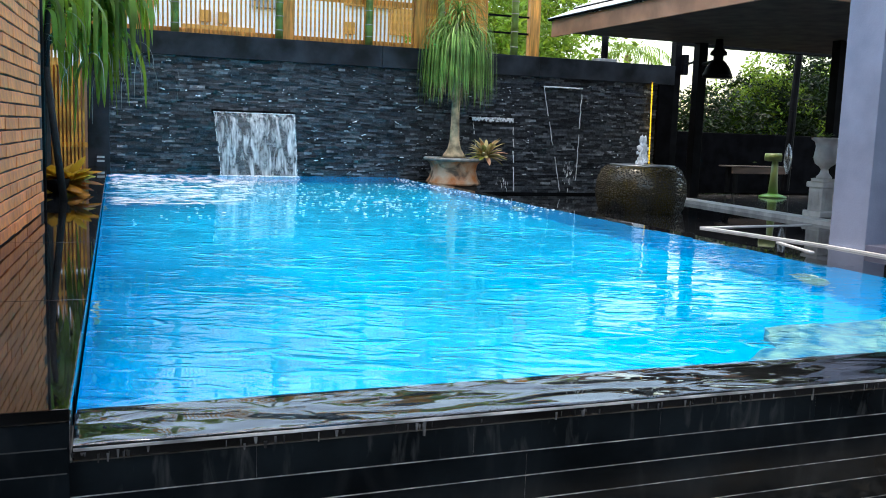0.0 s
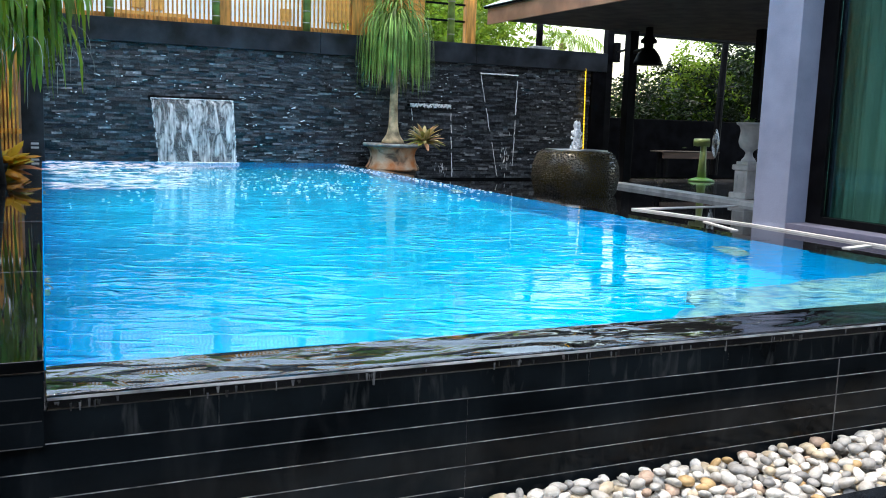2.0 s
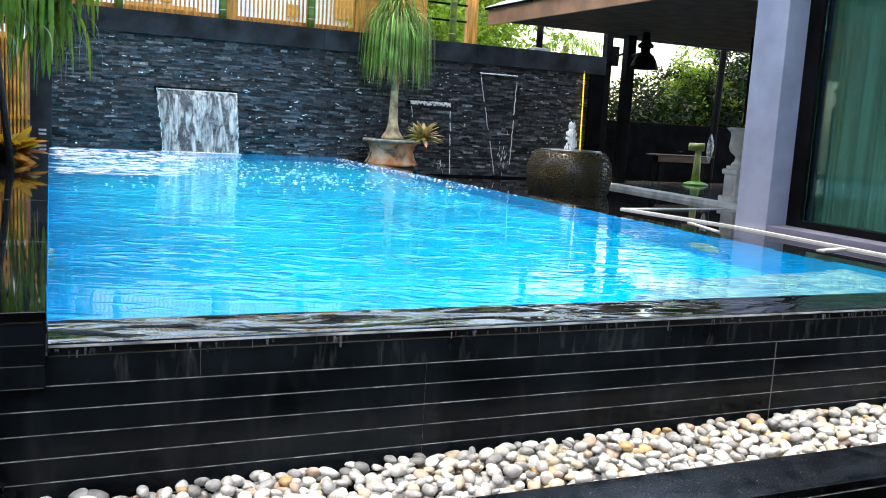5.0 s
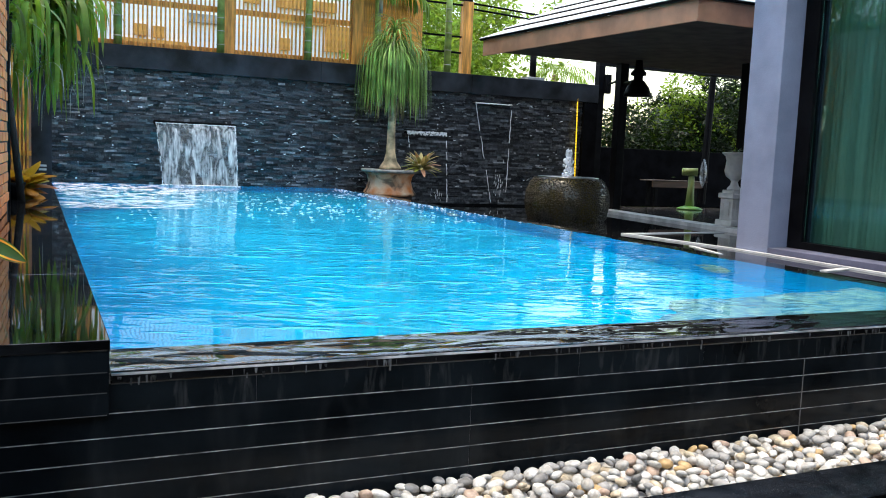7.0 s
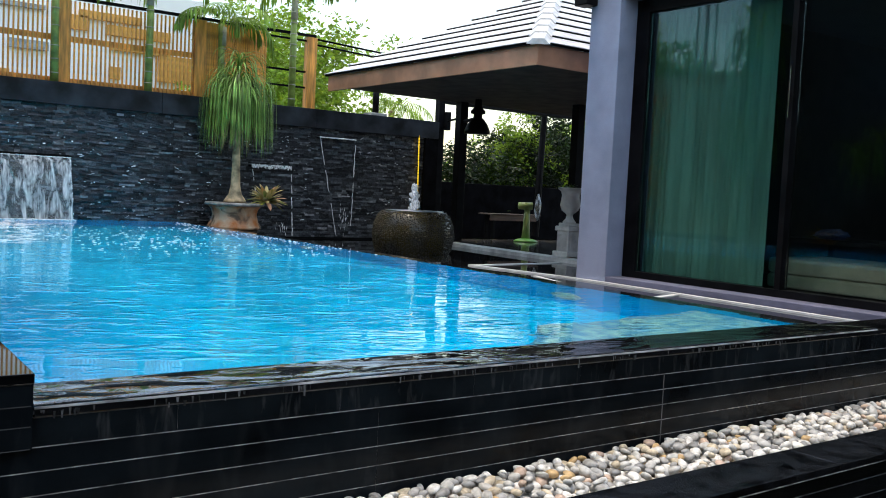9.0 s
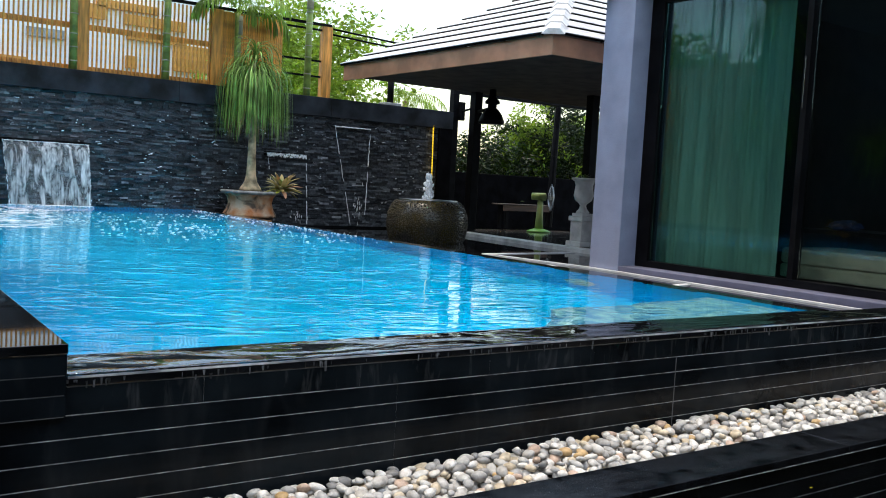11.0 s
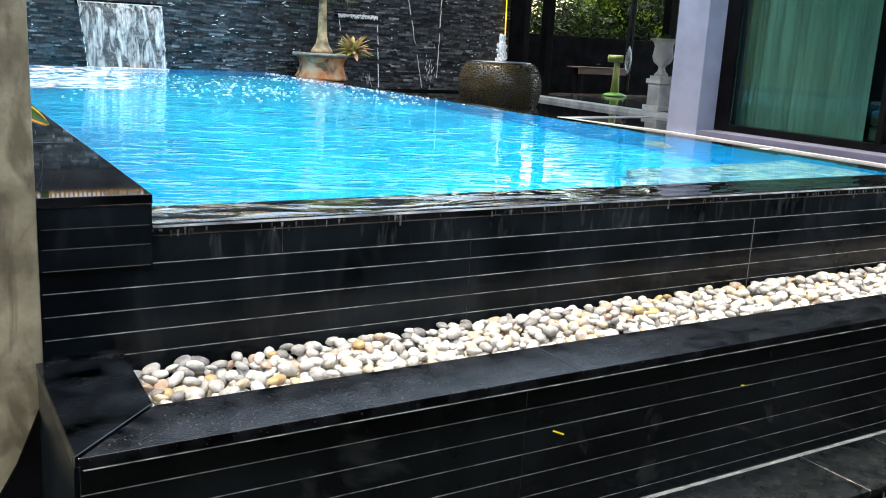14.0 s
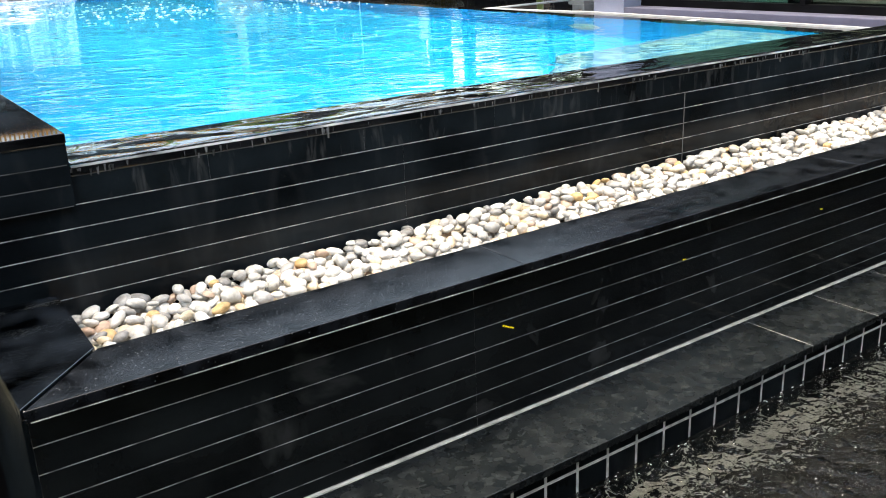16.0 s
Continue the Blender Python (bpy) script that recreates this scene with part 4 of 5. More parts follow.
def blob(bm, c, s, r, sub=1):
    vs = bmesh.ops.create_icosphere(bm, subdivisions=sub, radius=1.0, matrix=Matrix.Translation(c) @ Matrix.Diagonal((*s, 1)))["verts"]
    for v in vs:
        v.co += Vector((r.gauss(0, 0.1) * s[0], r.gauss(0, 0.1) * s[1], r.gauss(0, 0.1) * s[2]))


r = random.Random(3)
bm = bmesh.new()
stream(bm, (1.40, FAR - 0.10, 1.995), (1.475, FAR - 0.26, 1.15), 0.006, 0.007, r, 26)
stream(bm, (2.475, FAR - 0.10, 1.995), (2.49, FAR - 0.26, 1.15), 0.006, 0.007, r, 26)
for k in range(90):
    blob(bm, (1.40 + 1.075 * k / 89, FAR - 0.102, 1.994 - r.uniform(0, 0.008)), (0.012, 0.006, r.uniform(0.003, 0.008)), r)
tagged(part("edge_water", bm, M_FOAM, fall), "white broken water", kind="stuff")
for (xa, xb, zt), (xc, xd, zb), splash in (((5.12, 5.78, 2.06), (5.45, 5.785, 0.98), 0.0), ((6.27, 6.93, 2.565), (6.57, 6.83, 0.98), 1.35)):
    w = tagged(new("waterfall"), "thin waterfall with white edges falling from a slot", "waterfall", group="waterfalls on the slate wall")
    box("spout", (xa - 0.01, FAR - 0.085, zt), (xb + 0.01, FAR + 0.02, zt + 0.008), M_METAL, w, 0.002, "thin steel lip")
    bm = bmesh.new()
    for k in range(120):
        blob(bm, (xa + (xb - xa) * k / 119, FAR - 0.09, zt - r.uniform(0, 0.012 if splash else 0.05)), (0.011, 0.008, r.uniform(0.005, 0.010 if splash else 0.024)), r)
    tagged(part("crest", bm, M_FOAM, w), "white broken water", kind="stuff")
    bm = bmesh.new()
    if splash:
        stream(bm, (xa, FAR - 0.09, zt), (xc, FAR - 0.2, zb), 0.007, 0.006, r)
    stream(bm, (xb, FAR - 0.09, zt), (xd, FAR - 0.2, zb), 0.009, 0.007, r)
    if not splash:
        stream(bm, (xa, FAR - 0.09, zt), (xa + 0.05, FAR - 0.14, zt - 0.45), 0.009, 0.005, r)
    tagged(part("stream", bm, M_FOAM, w), "white broken water", kind="stuff")
    bm = bmesh.new()
    for k in range(44 if splash else 20):
        blob(bm, (r.gauss((xc + xd) / 2 if splash else 5.62, 0.05), FAR - 0.2, (1.30 if splash else 1.1) + r.gauss(0, 0.13 if splash else 0.06)), (r.uniform(0.002, 0.006), 0.005, r.uniform(0.006, 0.04)), r)
    tagged(part("splash", bm, M_FOAM, w), "white broken water", kind="stuff")

led = tagged(new("light_strip"), "thin upright strip of amber lights on the wall end", "light strip")
for k in range(32):
    f = k / 32
    add = bmesh.new()
    add_box(add, (8.2 + 0.034 * f, FAR - 0.06, 2.74 - 1.55 * f - 0.042), (8.214 + 0.034 * f, FAR - 0.045, 2.74 - 1.55 * f))
    part("lamp", add, M_LED, led)

# foam and bubbles drifting off the waterfall
bm = bmesh.new()
for k in range(900):
    y = 10.9 - 4.4 * r.random()
    x = r.uniform(0.3, 4.1)
    if not (left_x(y) + 0.05 < x < right_x(y) - 0.03) or r.random() > (0.25 if x < 1.3 else 0.9) * (0.35 + 0.65 * (math.sin(x * 2.7 + y) > -0.3)):
        continue
    s = r.uniform(0.003, 0.009)
    blob(bm, (x, y, WATER + 0.001), (s * 2.5, s, s * 0.3), r)
for k in range(130):
    y = r.uniform(7.0, 12.2)
    s = r.uniform(0.004, 0.010)
    blob(bm, (right_x(y) - 0.02 - abs(r.gauss(0, 0.12)), y, WATER + 0.001), (s * 1.6, s, s * 0.4), r)
for k in range(400):
    f0 = r.random()
    y = 12.25 - 4.4 * f0
    x = r.uniform(0.08, 2.0 - 0.9 * f0)
    blob(bm, (x, y, WATER - 0.001), (r.uniform(0.02, 0.14), r.uniform(0.003, 0.009), 0.003), r)
for k in range(60):
    blob(bm, (r.uniform(1.45, 2.5), FAR - 0.27 + r.gauss(0, 0.05), WATER + 0.004), (0.04, 0.02, 0.008), r)
tagged(put(bm, "foam", M_FOAM, smooth=True), "white bubbles and foam drifting on the pool water", "foam", kind="stuff")

# ---- timber fence on the wall ----
fence = tagged(new("fence"), "varnished timber slat fence standing on the wall cap", "fence")
FY = 12.72
for x in (-1.4, 0.5, 2.42, 4.36, 6.22):
    box("post", (x - 0.085, FY - 0.06, 3.0), (x + 0.085, FY + 0.06, 4.16), M_WOOD, fence, 0.006)
for x0, x1, z in ((-1.3, 0.41, 3.05), (0.59, 2.33, 3.05), (2.51, 4.27, 3.05), (4.45, 5.45, 3.05), (-1.3, 0.41, 3.63), (0.59, 2.33, 3.63), (2.51, 4.27, 3.63)):
    box("rail", (x0, FY + 0.012, z - 0.04), (x1, FY + 0.045, z + 0.04), M_WOOD, fence, 0.003)
box("top_rail", (-1.4, FY - 0.03, 4.17), (6.3, FY + 0.03, 4.21), M_FRAME, fence, 0.003, "dark metal top rail")
bm = bmesh.new()
add_box(bm, (-0.011, -0.011, 3.0), (0.011, 0.011, 4.15))
slat_mesh = put(bm, "slat", M_SLAT, fence)
first = True
for x0, x1, pitch in ((-1.3, 0.41, 0.06), (0.6, 2.33, 0.06), (2.52, 4.27, 0.06), (4.46, 5.45, 0.036)):
    x = x0
    while x < x1:
        s = slat_mesh if first else slat_mesh.copy()
        if not first:
            scene.collection.objects.link(s)
        first = False
        s.location = (x, FY, 0)
        s.scale = (1.36 if pitch < 0.05 else 1.0, 1.0, 1.0)
        s.parent = fence
        x += pitch
for z in (3.35, 3.6, 4.1):
    box("wire_rail", (5.46, FY - 0.012, z - 0.015), (6.15, FY + 0.012, z + 0.015), M_FRAME, fence)
rails = tagged(new("cable"), "black cables running from the fence to the pavilion", "cable")
for dz in (0.0, 0.09):
    cyl("strand", (6.28, FY, 4.06 + dz), (8.8, FY + 0.2, 3.98 + dz), 0.016, 0.016, M_FRAME, rails, 6)

# side fence of narrow slats left of the feature wall
side = tagged(new("fence"), "honey-coloured timber slat screen beside the feature wall", "fence")
box("backing", (-0.80, 11.60, 1.237), (-0.16, 11.62, 2.45), M_FASCIA, side, label="dark brown backing board")
x = -0.80
while x < -0.17:
    box("slat", (x, 11.52, 1.24), (x + 0.024, 11.55, 3.9), M_SLAT, side)
    x += 0.042
for z in (1.5, 2.7, 3.7):
    box("rail", (-0.80, 11.551, z), (-0.16, 11.58, z + 0.06), M_WOOD, side)

# ---- palms on the wall and behind it ----
def stem_palm(x, y, z0, z1, rad, seed, label):
    r = random.Random(seed)
    t = tagged(pose_at(new("palm"), (x, y, z0)), label, "palm", group="slim palms along the wall")
    bm = bmesh.new()
    add_cyl(bm, (0, 0, 0), (r.uniform(-0.03, 0.03), 0, z1 - z0), rad, rad * 0.8, 12)
    part("stem", bm, M_GREENTRUNK, t, smooth=True)
    cyl("crownshaft", (0, 0, (z1 - z0) * 0.72), (0, 0, (z1 - z0) * 0.97), rad * 0.98, rad * 0.9, M_RING, t, 12, "pale grey-brown upper stem")
    z = 0.12
    while z < z1 - z0 - 0.1:
        cyl("ring", (0, 0, z), (0, 0, z + 0.014), rad * 1.04, rad * 1.04, M_RING, t, 12)
        z += r.uniform(0.16, 0.28)
    V, F = [], []
    for k in range(11):
        frond(V, F, (0, 0, z1 - z0), k * 0.60 + r.uniform(-0.2, 0.2), r.uniform(0.4, 1.2), r.uniform(0.8, 1.25), r.uniform(1.9, 2.7), r, 22, 0.45, 0.019)
    from_lists("crown", V, F, M_STRAP, t)
    return t


for k, (x, z1) in enumerate(((0.92, 4.7), (2.29, 4.8), (3.56, 4.7), (4.66, 4.12), (5.83, 4.9))):
    stem_palm(x, 12.56, 3.0, z1, 0.056, 40 + k, "slim green ringed palm stem rising above the wall cap")

# ---- planter with the ponytail palm ----
planter = tagged(new("planter"), "wide weathered stone planter with a pale rim", "planter")
PX, PY = 4.66, 11.9
bm = bmesh.new()
add_lathe(bm, [(0.33, 0.995), (0.345, 1.0), (0.345, 1.08), (0.33, 1.086)], (PX, PY, 0), 40)
part("base", bm, M_SOIL, planter, "dark stone base")
bm = bmesh.new()
add_lathe(bm, [(0.30, 1.086), (0.385, 1.10), (0.39, 1.13), (0.345, 1.20), (0.318, 1.30), (0.335, 1.38), (0.375, 1.425)], (PX, PY, 0), 40)
part("body", bm, M_POT, planter, smooth=True)
bm = bmesh.new()
add_lathe(bm, [(0.37, 1.425), (0.425, 1.435), (0.43, 1.465), (0.415, 1.475), (0.36, 1.47)], (PX, PY, 0), 40)
part("rim", bm, M_RIM, planter, "pale stone rim", smooth=True)
bm = bmesh.new()
add_lathe(bm, [(0.36, 1.455), (0.2, 1.478), (0.02, 1.482)], (PX, PY, 0), 24)
part("soil", bm, M_SOIL, planter)
pony = tagged(new("ponytail_palm"), "ponytail palm with a bulbous base and drooping green leaves", "palm")
bm = bmesh.new()
add_lathe(bm, [(0.17, 1.475), (0.15, 1.52), (0.095, 1.60), (0.07, 1.72), (0.06, 1.95), (0.055, 2.25), (0.05, 2.6), (0.05, 2.95)], (PX, PY, 0), 16)
part("trunk", bm, M_TRUNK, pony, smooth=True)
V, F = [], []
r = random.Random(11)
for k in range(620):
    a = r.uniform(0, 6.283)
    e = r.uniform(-0.1, 1.5)
    ln = (0.86 + 0.50 * e / 1.5) * r.uniform(0.55, 1.22)
    strap(V, F, (PX + 0.05 * math.cos(a), PY + 0.05 * math.sin(a), r.uniform(2.95, 3.2)), a, e, ln, 0.012 * r.uniform(0.7, 1.25), 3.0 + 4.0 * e / 1.5 + r.uniform(-0.5, 0.8), 14)
for k in range(80):
    a = r.uniform(0, 6.283)
    strap(V, F, (PX, PY, r.uniform(3.25, 3.58)), a, r.uniform(0.4, 1.5), r.uniform(0.35, 0.75), 0.014, r.uniform(2.2, 4.4), 12)
from_lists("crown", V, F, M_PONY, pony)
V, F = [], []
for k in range(130):
    a = r.uniform(0, 6.283)
    strap(V, F, (PX + 0.06 * math.cos(a), PY + 0.06 * math.sin(a), r.uniform(2.5, 2.75)), a, 0.2, r.uniform(0.4, 0.72), 0.005, 2.6, 7)
from_lists("dry_skirt", V, F, M_DRYLEAF, pony, "dry straw-coloured lower leaves")


def rosette(name, at, n, length, width, el0, el1, droop, material, label, seed, category="bromeliad"):
    r = random.Random(seed)
    t = tagged(pose_at(new(name), at), label, category)
    for k in range(n):
        V, F = [], []
        strap(V, F, (0, 0, 0), k * 2.4 + r.uniform(-0.3, 0.3), el0 + (el1 - el0) * k / n, length * r.uniform(0.75, 1.1), width, droop * r.uniform(0.7, 1.2), 7, 0.35)
        from_lists("leaf", V, F, material, t)
    return t


rosette("bromeliad", (5.06, 11.68, 1.50), 62, 0.33, 0.048, 0.0, 1.45, 0.9, M_BROM2, "spiky bromeliad with green, cream and reddish leaves", 5)

# ---- jar fountain ----
JX, JY = 4.63, 7.13
jar = tagged(new("water_jar"), "big dark pebbled jar brimming with water", "jar")
bm = bmesh.new()
add_lathe(bm, [(0.285, 0.995), (0.34, 1.07), (0.395, 1.19), (0.418, 1.31), (0.408, 1.42), (0.365, 1.52), (0.32, 1.558), (0.29, 1.562), (0.27, 1.555), (0.262, 1.53)], (JX, JY, 0), 64)
part("body", bm, M_JAR, jar, smooth=True)
V, F = [], []
jar_r = random.Random(13)
profile = [(0.295, 1.01), (0.34, 1.07), (0.395, 1.19), (0.418, 1.31), (0.408, 1.42), (0.365, 1.52), (0.325, 1.553)]
step, carry, row = 0.0185, 0.0, 0
for (r0, z0), (r1, z1) in zip(profile, profile[1:]):
    seg = math.hypot(r1 - r0, z1 - z0)
    tr, tz = (r1 - r0) / seg, (z1 - z0) / seg
    while carry < seg:
        f = carry / seg
        rr, zz = r0 + (r1 - r0) * f, z0 + (z1 - z0) * f
        count = int(2 * math.pi * rr / 0.0235)
        for k in range(count):
            a = 2 * math.pi * (k + 0.5 * (row % 2) + jar_r.uniform(-0.34, 0.34)) / count
            e1, e3 = Vector((-math.sin(a), math.cos(a), 0)), Vector((math.cos(a) * tz, math.sin(a) * tz, -tr))
            e2 = Vector((math.cos(a) * tr, math.sin(a) * tr, tz))
            c = Vector((JX + rr * math.cos(a), JY + rr * math.sin(a), zz + jar_r.uniform(-0.008, 0.008)))
            wa, wb, hh = 0.0105 * jar_r.uniform(0.7, 1.15), 0.0098 * jar_r.uniform(0.7, 1.15), jar_r.uniform(0.005, 0.009)
            base = len(V)
            for q, lift in ((1.0, -0.001), (0.72, 0.7)):
                for i in range(6):
                    b = i * math.pi / 3
                    V.append(tuple(c + e1 * wa * q * math.cos(b) + e2 * wb * q * math.sin(b) + e3 * hh * lift))
            V.append(tuple(c + e3 * hh))
            for i in range(6):
                j = (i + 1) % 6
                F += [(base + i, base + j, base + 6 + j, base + 6 + i), (base + 6 + i, base + 6 + j, base + 12)]
        row += 1
        carry += step
    carry -= seg
tagged(from_lists("pebbled_skin", V, F, M_JARDOT, jar), "small raised glazed pebbles", kind="stuff")
bm = bmesh.new()
add_lathe(bm, [(0.262, 1.545), (0.30, 1.562), (0.302, 1.572), (0.25, 1.574), (0.02, 1.574)], (JX, JY, 0), 40)
part("rim", bm, M_METAL, jar, "grey metal dish on the mouth", smooth=True)
fount = tagged(new("fountain_jet"), "short white column of bubbling water above the jar", "fountain")
r = random.Random(21)
bm = bmesh.new()
for k in range(230):
    f = r.random() ** 1.1
    blob(bm, (JX + r.gauss(0, 0.021 * (1.25 - 0.6 * f)), JY + r.gauss(0, 0.015 * (1.25 - 0.6 * f)), 1.575 + 0.25 * f), (r.uniform(0.006, 0.016), 0.012, r.uniform(0.012, 0.035)), r)
part("jet", bm, M_FOAM, fount, smooth=True)
set_out(jar, fount)

# ---- urn on its pedestal ----
UX, UY, UZ, US, UW = 5.86, 6.13, 1.181, 1.0, 0.88
ped = tagged(new("pedestal"), "square white stone pedestal with a recessed panel", "pedestal")


def ubox(name, w, z0, z1, parent, bev):
    box(name, (UX - w * UW, UY - w * UW, UZ + z0 * US), (UX + w * UW, UY + w * UW, UZ + z1 * US), M_URN, parent, bev)


ubox("plinth", 0.125, 0.0, 0.055, ped, 0.008)
ubox("die", 0.093, 0.055, 0.26, ped, 0.006)
ubox("cornice", 0.115, 0.26, 0.31, ped, 0.01)
for dx, dy in ((-0.095 * UW, 0), (0, -0.095 * UW)):
    for z0, z1, o0, o1 in ((0.09, 0.10, -0.05, 0.05), (0.215, 0.225, -0.05, 0.05), (0.101, 0.214, -0.05, -0.04), (0.101, 0.214, 0.04, 0.05)):
        p = (UX + dx - 0.003, UY + o0 * UW, UZ + z0 * US) if dx else (UX + o0 * UW, UY + dy - 0.003, UZ + z0 * US)
        q = (UX + dx + 0.003, UY + o1 * UW, UZ + z1 * US) if dx else (UX + o1 * UW, UY + dy + 0.003, UZ + z1 * US)
        box("moulding", p, q, M_URN, ped)
urn = tagged(new("garden_urn"), "white classical garden urn with a square foot", "urn")
ubox("foot", 0.085, 0.311, 0.34, urn, 0.004)
UB = UZ + 0.31 * US
bm = bmesh.new()
add_lathe(bm, [(rr * UW, zz * US) for rr, zz in ((0.075, 0.03), (0.075, 0.045), (0.045, 0.075), (0.035, 0.11), (0.05, 0.13), (0.095, 0.16), (0.115, 0.21), (0.105, 0.27), (0.10, 0.31), (0.112, 0.35), (0.145, 0.372), (0.15, 0.385), (0.12, 0.39), (0.10, 0.37))], (UX, UY, UB), 32)
part("bowl", bm, M_URN, urn, smooth=True)
urn_plant = rosette("urn_plant", (UX, UY, UB + 0.375), 14, 0.09, 0.014, 0.3, 1.3, 1.0, M_LEAF, "small green plant in the white urn", 8, "plant")

set_out(ped, urn, urn_plant)

# ---- standing fan ----
fan = tagged(new("fan"), "pale green plastic pedestal fan on the pavilion floor", "fan")
AX, AY, AZ = 7.30, 8.42, 1.179
bm = bmesh.new()
add_lathe(bm, [(0.155, 0), (0.16, 0.012), (0.12, 0.03), (0.05, 0.05)], (AX, AY, AZ), 28)
part("base", bm, M_FANB, fan, "green plastic base", smooth=True)
bm = bmesh.new()
add_lathe(bm, [(0.058, 0.03), (0.045, 0.2), (0.036, 0.43)], (AX, AY, AZ), 16)
part("column", bm, M_FAN, fan, smooth=True)
bm = bmesh.new()
add_cyl(bm, (AX - 0.10, AY + 0.06, AZ + 0.47), (AX + 0.06, AY - 0.03, AZ + 0.47), 0.045, 0.05, 16)
part("motor", bm, M_FAN, fan, smooth=True)
head = Matrix.Translation((AX + 0.12, AY - 0.07, AZ + 0.46)) @ Vector((0.80, -0.60, 0)).to_track_quat("Z", "Y").to_matrix().to_4x4()
bm = bmesh.new()
for R in (0.06, 0.10, 0.14, 0.175):
    for sgn in (-1, 1):
        pts = [head @ Vector((R * math.cos(a * 0.2618), R * math.sin(a * 0.2618), sgn * 0.04 * (1 - (R / 0.19) ** 2))) for a in range(25)]
        for p, q in zip(pts, pts[1:]):
            add_cyl(bm, p, q, 0.002, 0.002, 4, False)
for k in range(18):
    a = k * 0.349
    add_cyl(bm, head @ Vector((0, 0, 0.04)), head @ Vector((0.18 * math.cos(a), 0.18 * math.sin(a), 0)), 0.0018, 0.0018, 4, False)
part("guard", bm, M_METAL, fan, "wire guard")
for k in range(3):
    a = k * 2.094
    bm = bmesh.new()
    q = [head @ Vector((rr * math.cos(a + da), rr * math.sin(a + da), zz)) for rr, da, zz in ((0.02, 0, 0), (0.15, -0.35, -0.015), (0.16, 0.35, 0.015), (0.03, 0.6, 0.01))]
    f = bm.faces.new([bm.verts.new(p) for p in q])
    bmesh.ops.solidify(bm, geom=[f], thickness=0.003)
    part("blade", bm, M_TABLE, fan)

set_out(fan)

# ---- pavilion furniture, lamp, frame ----
bench = tagged(new("bench"), "dark bench with a brown timber front", "bench")
box("seat", (9.90, 12.42, 1.408), (11.15, 12.80, 1.430), M_SOFFIT, bench, 0.006)
box("apron", (9.92, 12.44, 1.302), (11.05, 12.475, 1.4075), M_BENCH, bench, 0.004)
for x in (10.05, 10.95):
    for y in (12.52, 12.72):
        box("leg", (x - 0.03, y - 0.03, 0.97), (x + 0.03, y + 0.03, 1.4075), M_FRAME, bench)

lamp = tagged(new("wall_lamp"), "black industrial lamp on an arm beside the pavilion post", "lamp")
LX, LY = 8.06, 10.6
bm = bmesh.new()
add_lathe(bm, [(0.205, 0.0), (0.198, 0.05), (0.16, 0.14), (0.10, 0.22), (0.070, 0.24)], (LX, LY, 2.71), 32)
part("shade", bm, M_FRAME, lamp, smooth=True)
bm = bmesh.new()
add_lathe(bm, [(0.070, 0.24), (0.070, 0.30), (0.115, 0.31), (0.115, 0.35), (0.06, 0.41), (0.05, 0.53)], (LX, LY, 2.71), 20)
part("housing", bm, M_FRAME, lamp, smooth=True)
cyl("arm", (LX, LY, 2.95), (8.35, 11.33, 2.95), 0.03, 0.03, M_FRAME, lamp, 8)
speaker = tagged(new("wall_speaker"), "small black loudspeaker on a bracket beside the pavilion post", "loudspeaker")
box("cabinet", (8.74, 12.36, 2.87), (8.84, 12.46, 3.19), M_FRAME, speaker, 0.01)
cyl("bracket", (8.80, 12.40, 3.03), (8.40, 11.46, 3.03), 0.02, 0.02, M_FRAME, speaker, 8)
gate = tagged(new("post_frame"), "black steel frame beside the feature wall", "frame")
box("upright", (8.63, FAR - 0.03, 0.9), (8.75, FAR + 0.1, 3.34), M_FRAME, gate, 0.005)
box("crossbar", (8.63, FAR - 0.03, 3.341), (13.5, FAR + 0.1, 3.42), M_FRAME, gate, 0.005)
# Added black slab in place of the hedge's shaded lower part.
tagged(box("hedge_foot_sheet", (8.77, 13.4, 0.9), (18, 13.55, 1.98), M_BLACK_AND_SHADE, bev=0.01), "black slab standing in for the shaded foot of the hedge", "wall", kind="structure")
lean = tagged(new("palm"), "slim dark palm trunk standing before the hedge", "palm")
bm = bmesh.new()
add_cyl(bm, (11.36, 12.8, 1.0), (11.40, 12.8, 2.4), 0.075, 0.065, 10)
add_cyl(bm, (11.40, 12.8, 2.4), (11.5, 12.85, 3.9), 0.065, 0.055, 10)
part("trunk", bm, M_FRAME, lean)
V, F = [], []
r = random.Random(23)
for k in range(9):
    frond(V, F, (11.5, 12.85, 3.85), k * 0.7, r.uniform(0.2, 1.0), r.uniform(0.9, 1.3), 1.9, r, 16, 0.35, 0.016)
from_lists("crown", V, F, M_HEDGE, lean)

stub = tagged(new("bollard_lamp"), "short dark lamp post on a pale foot on the wall cap", "lamp")
cyl("pole", (7.42, 12.6, 3.05), (7.42, 12.6, 3.55), 0.055, 0.055, M_FRAME, stub)
box("foot", (7.26, 12.48, 3.0), (7.58, 12.72, 3.05), M_RIM, stub, 0.008)

# ---- hedge, trees and buildings behind ----
r = random.Random(31)
V, F = [], []
cs = []
for k in range(900):
    x, y = r.uniform(10.4, 19), r.uniform(13.8, 15.4)
    cs.append(((x, y, 0.9 + 1.95 * r.random() ** 0.8 + 0.6 * (x > 13.2) + 0.30 * math.sin(x * 2.1) + 0.2 * math.sin(x * 5.3)), r.uniform(0.6, 1.3)))
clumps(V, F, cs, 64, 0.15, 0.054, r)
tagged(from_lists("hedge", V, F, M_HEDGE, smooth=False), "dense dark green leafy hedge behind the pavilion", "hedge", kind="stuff")
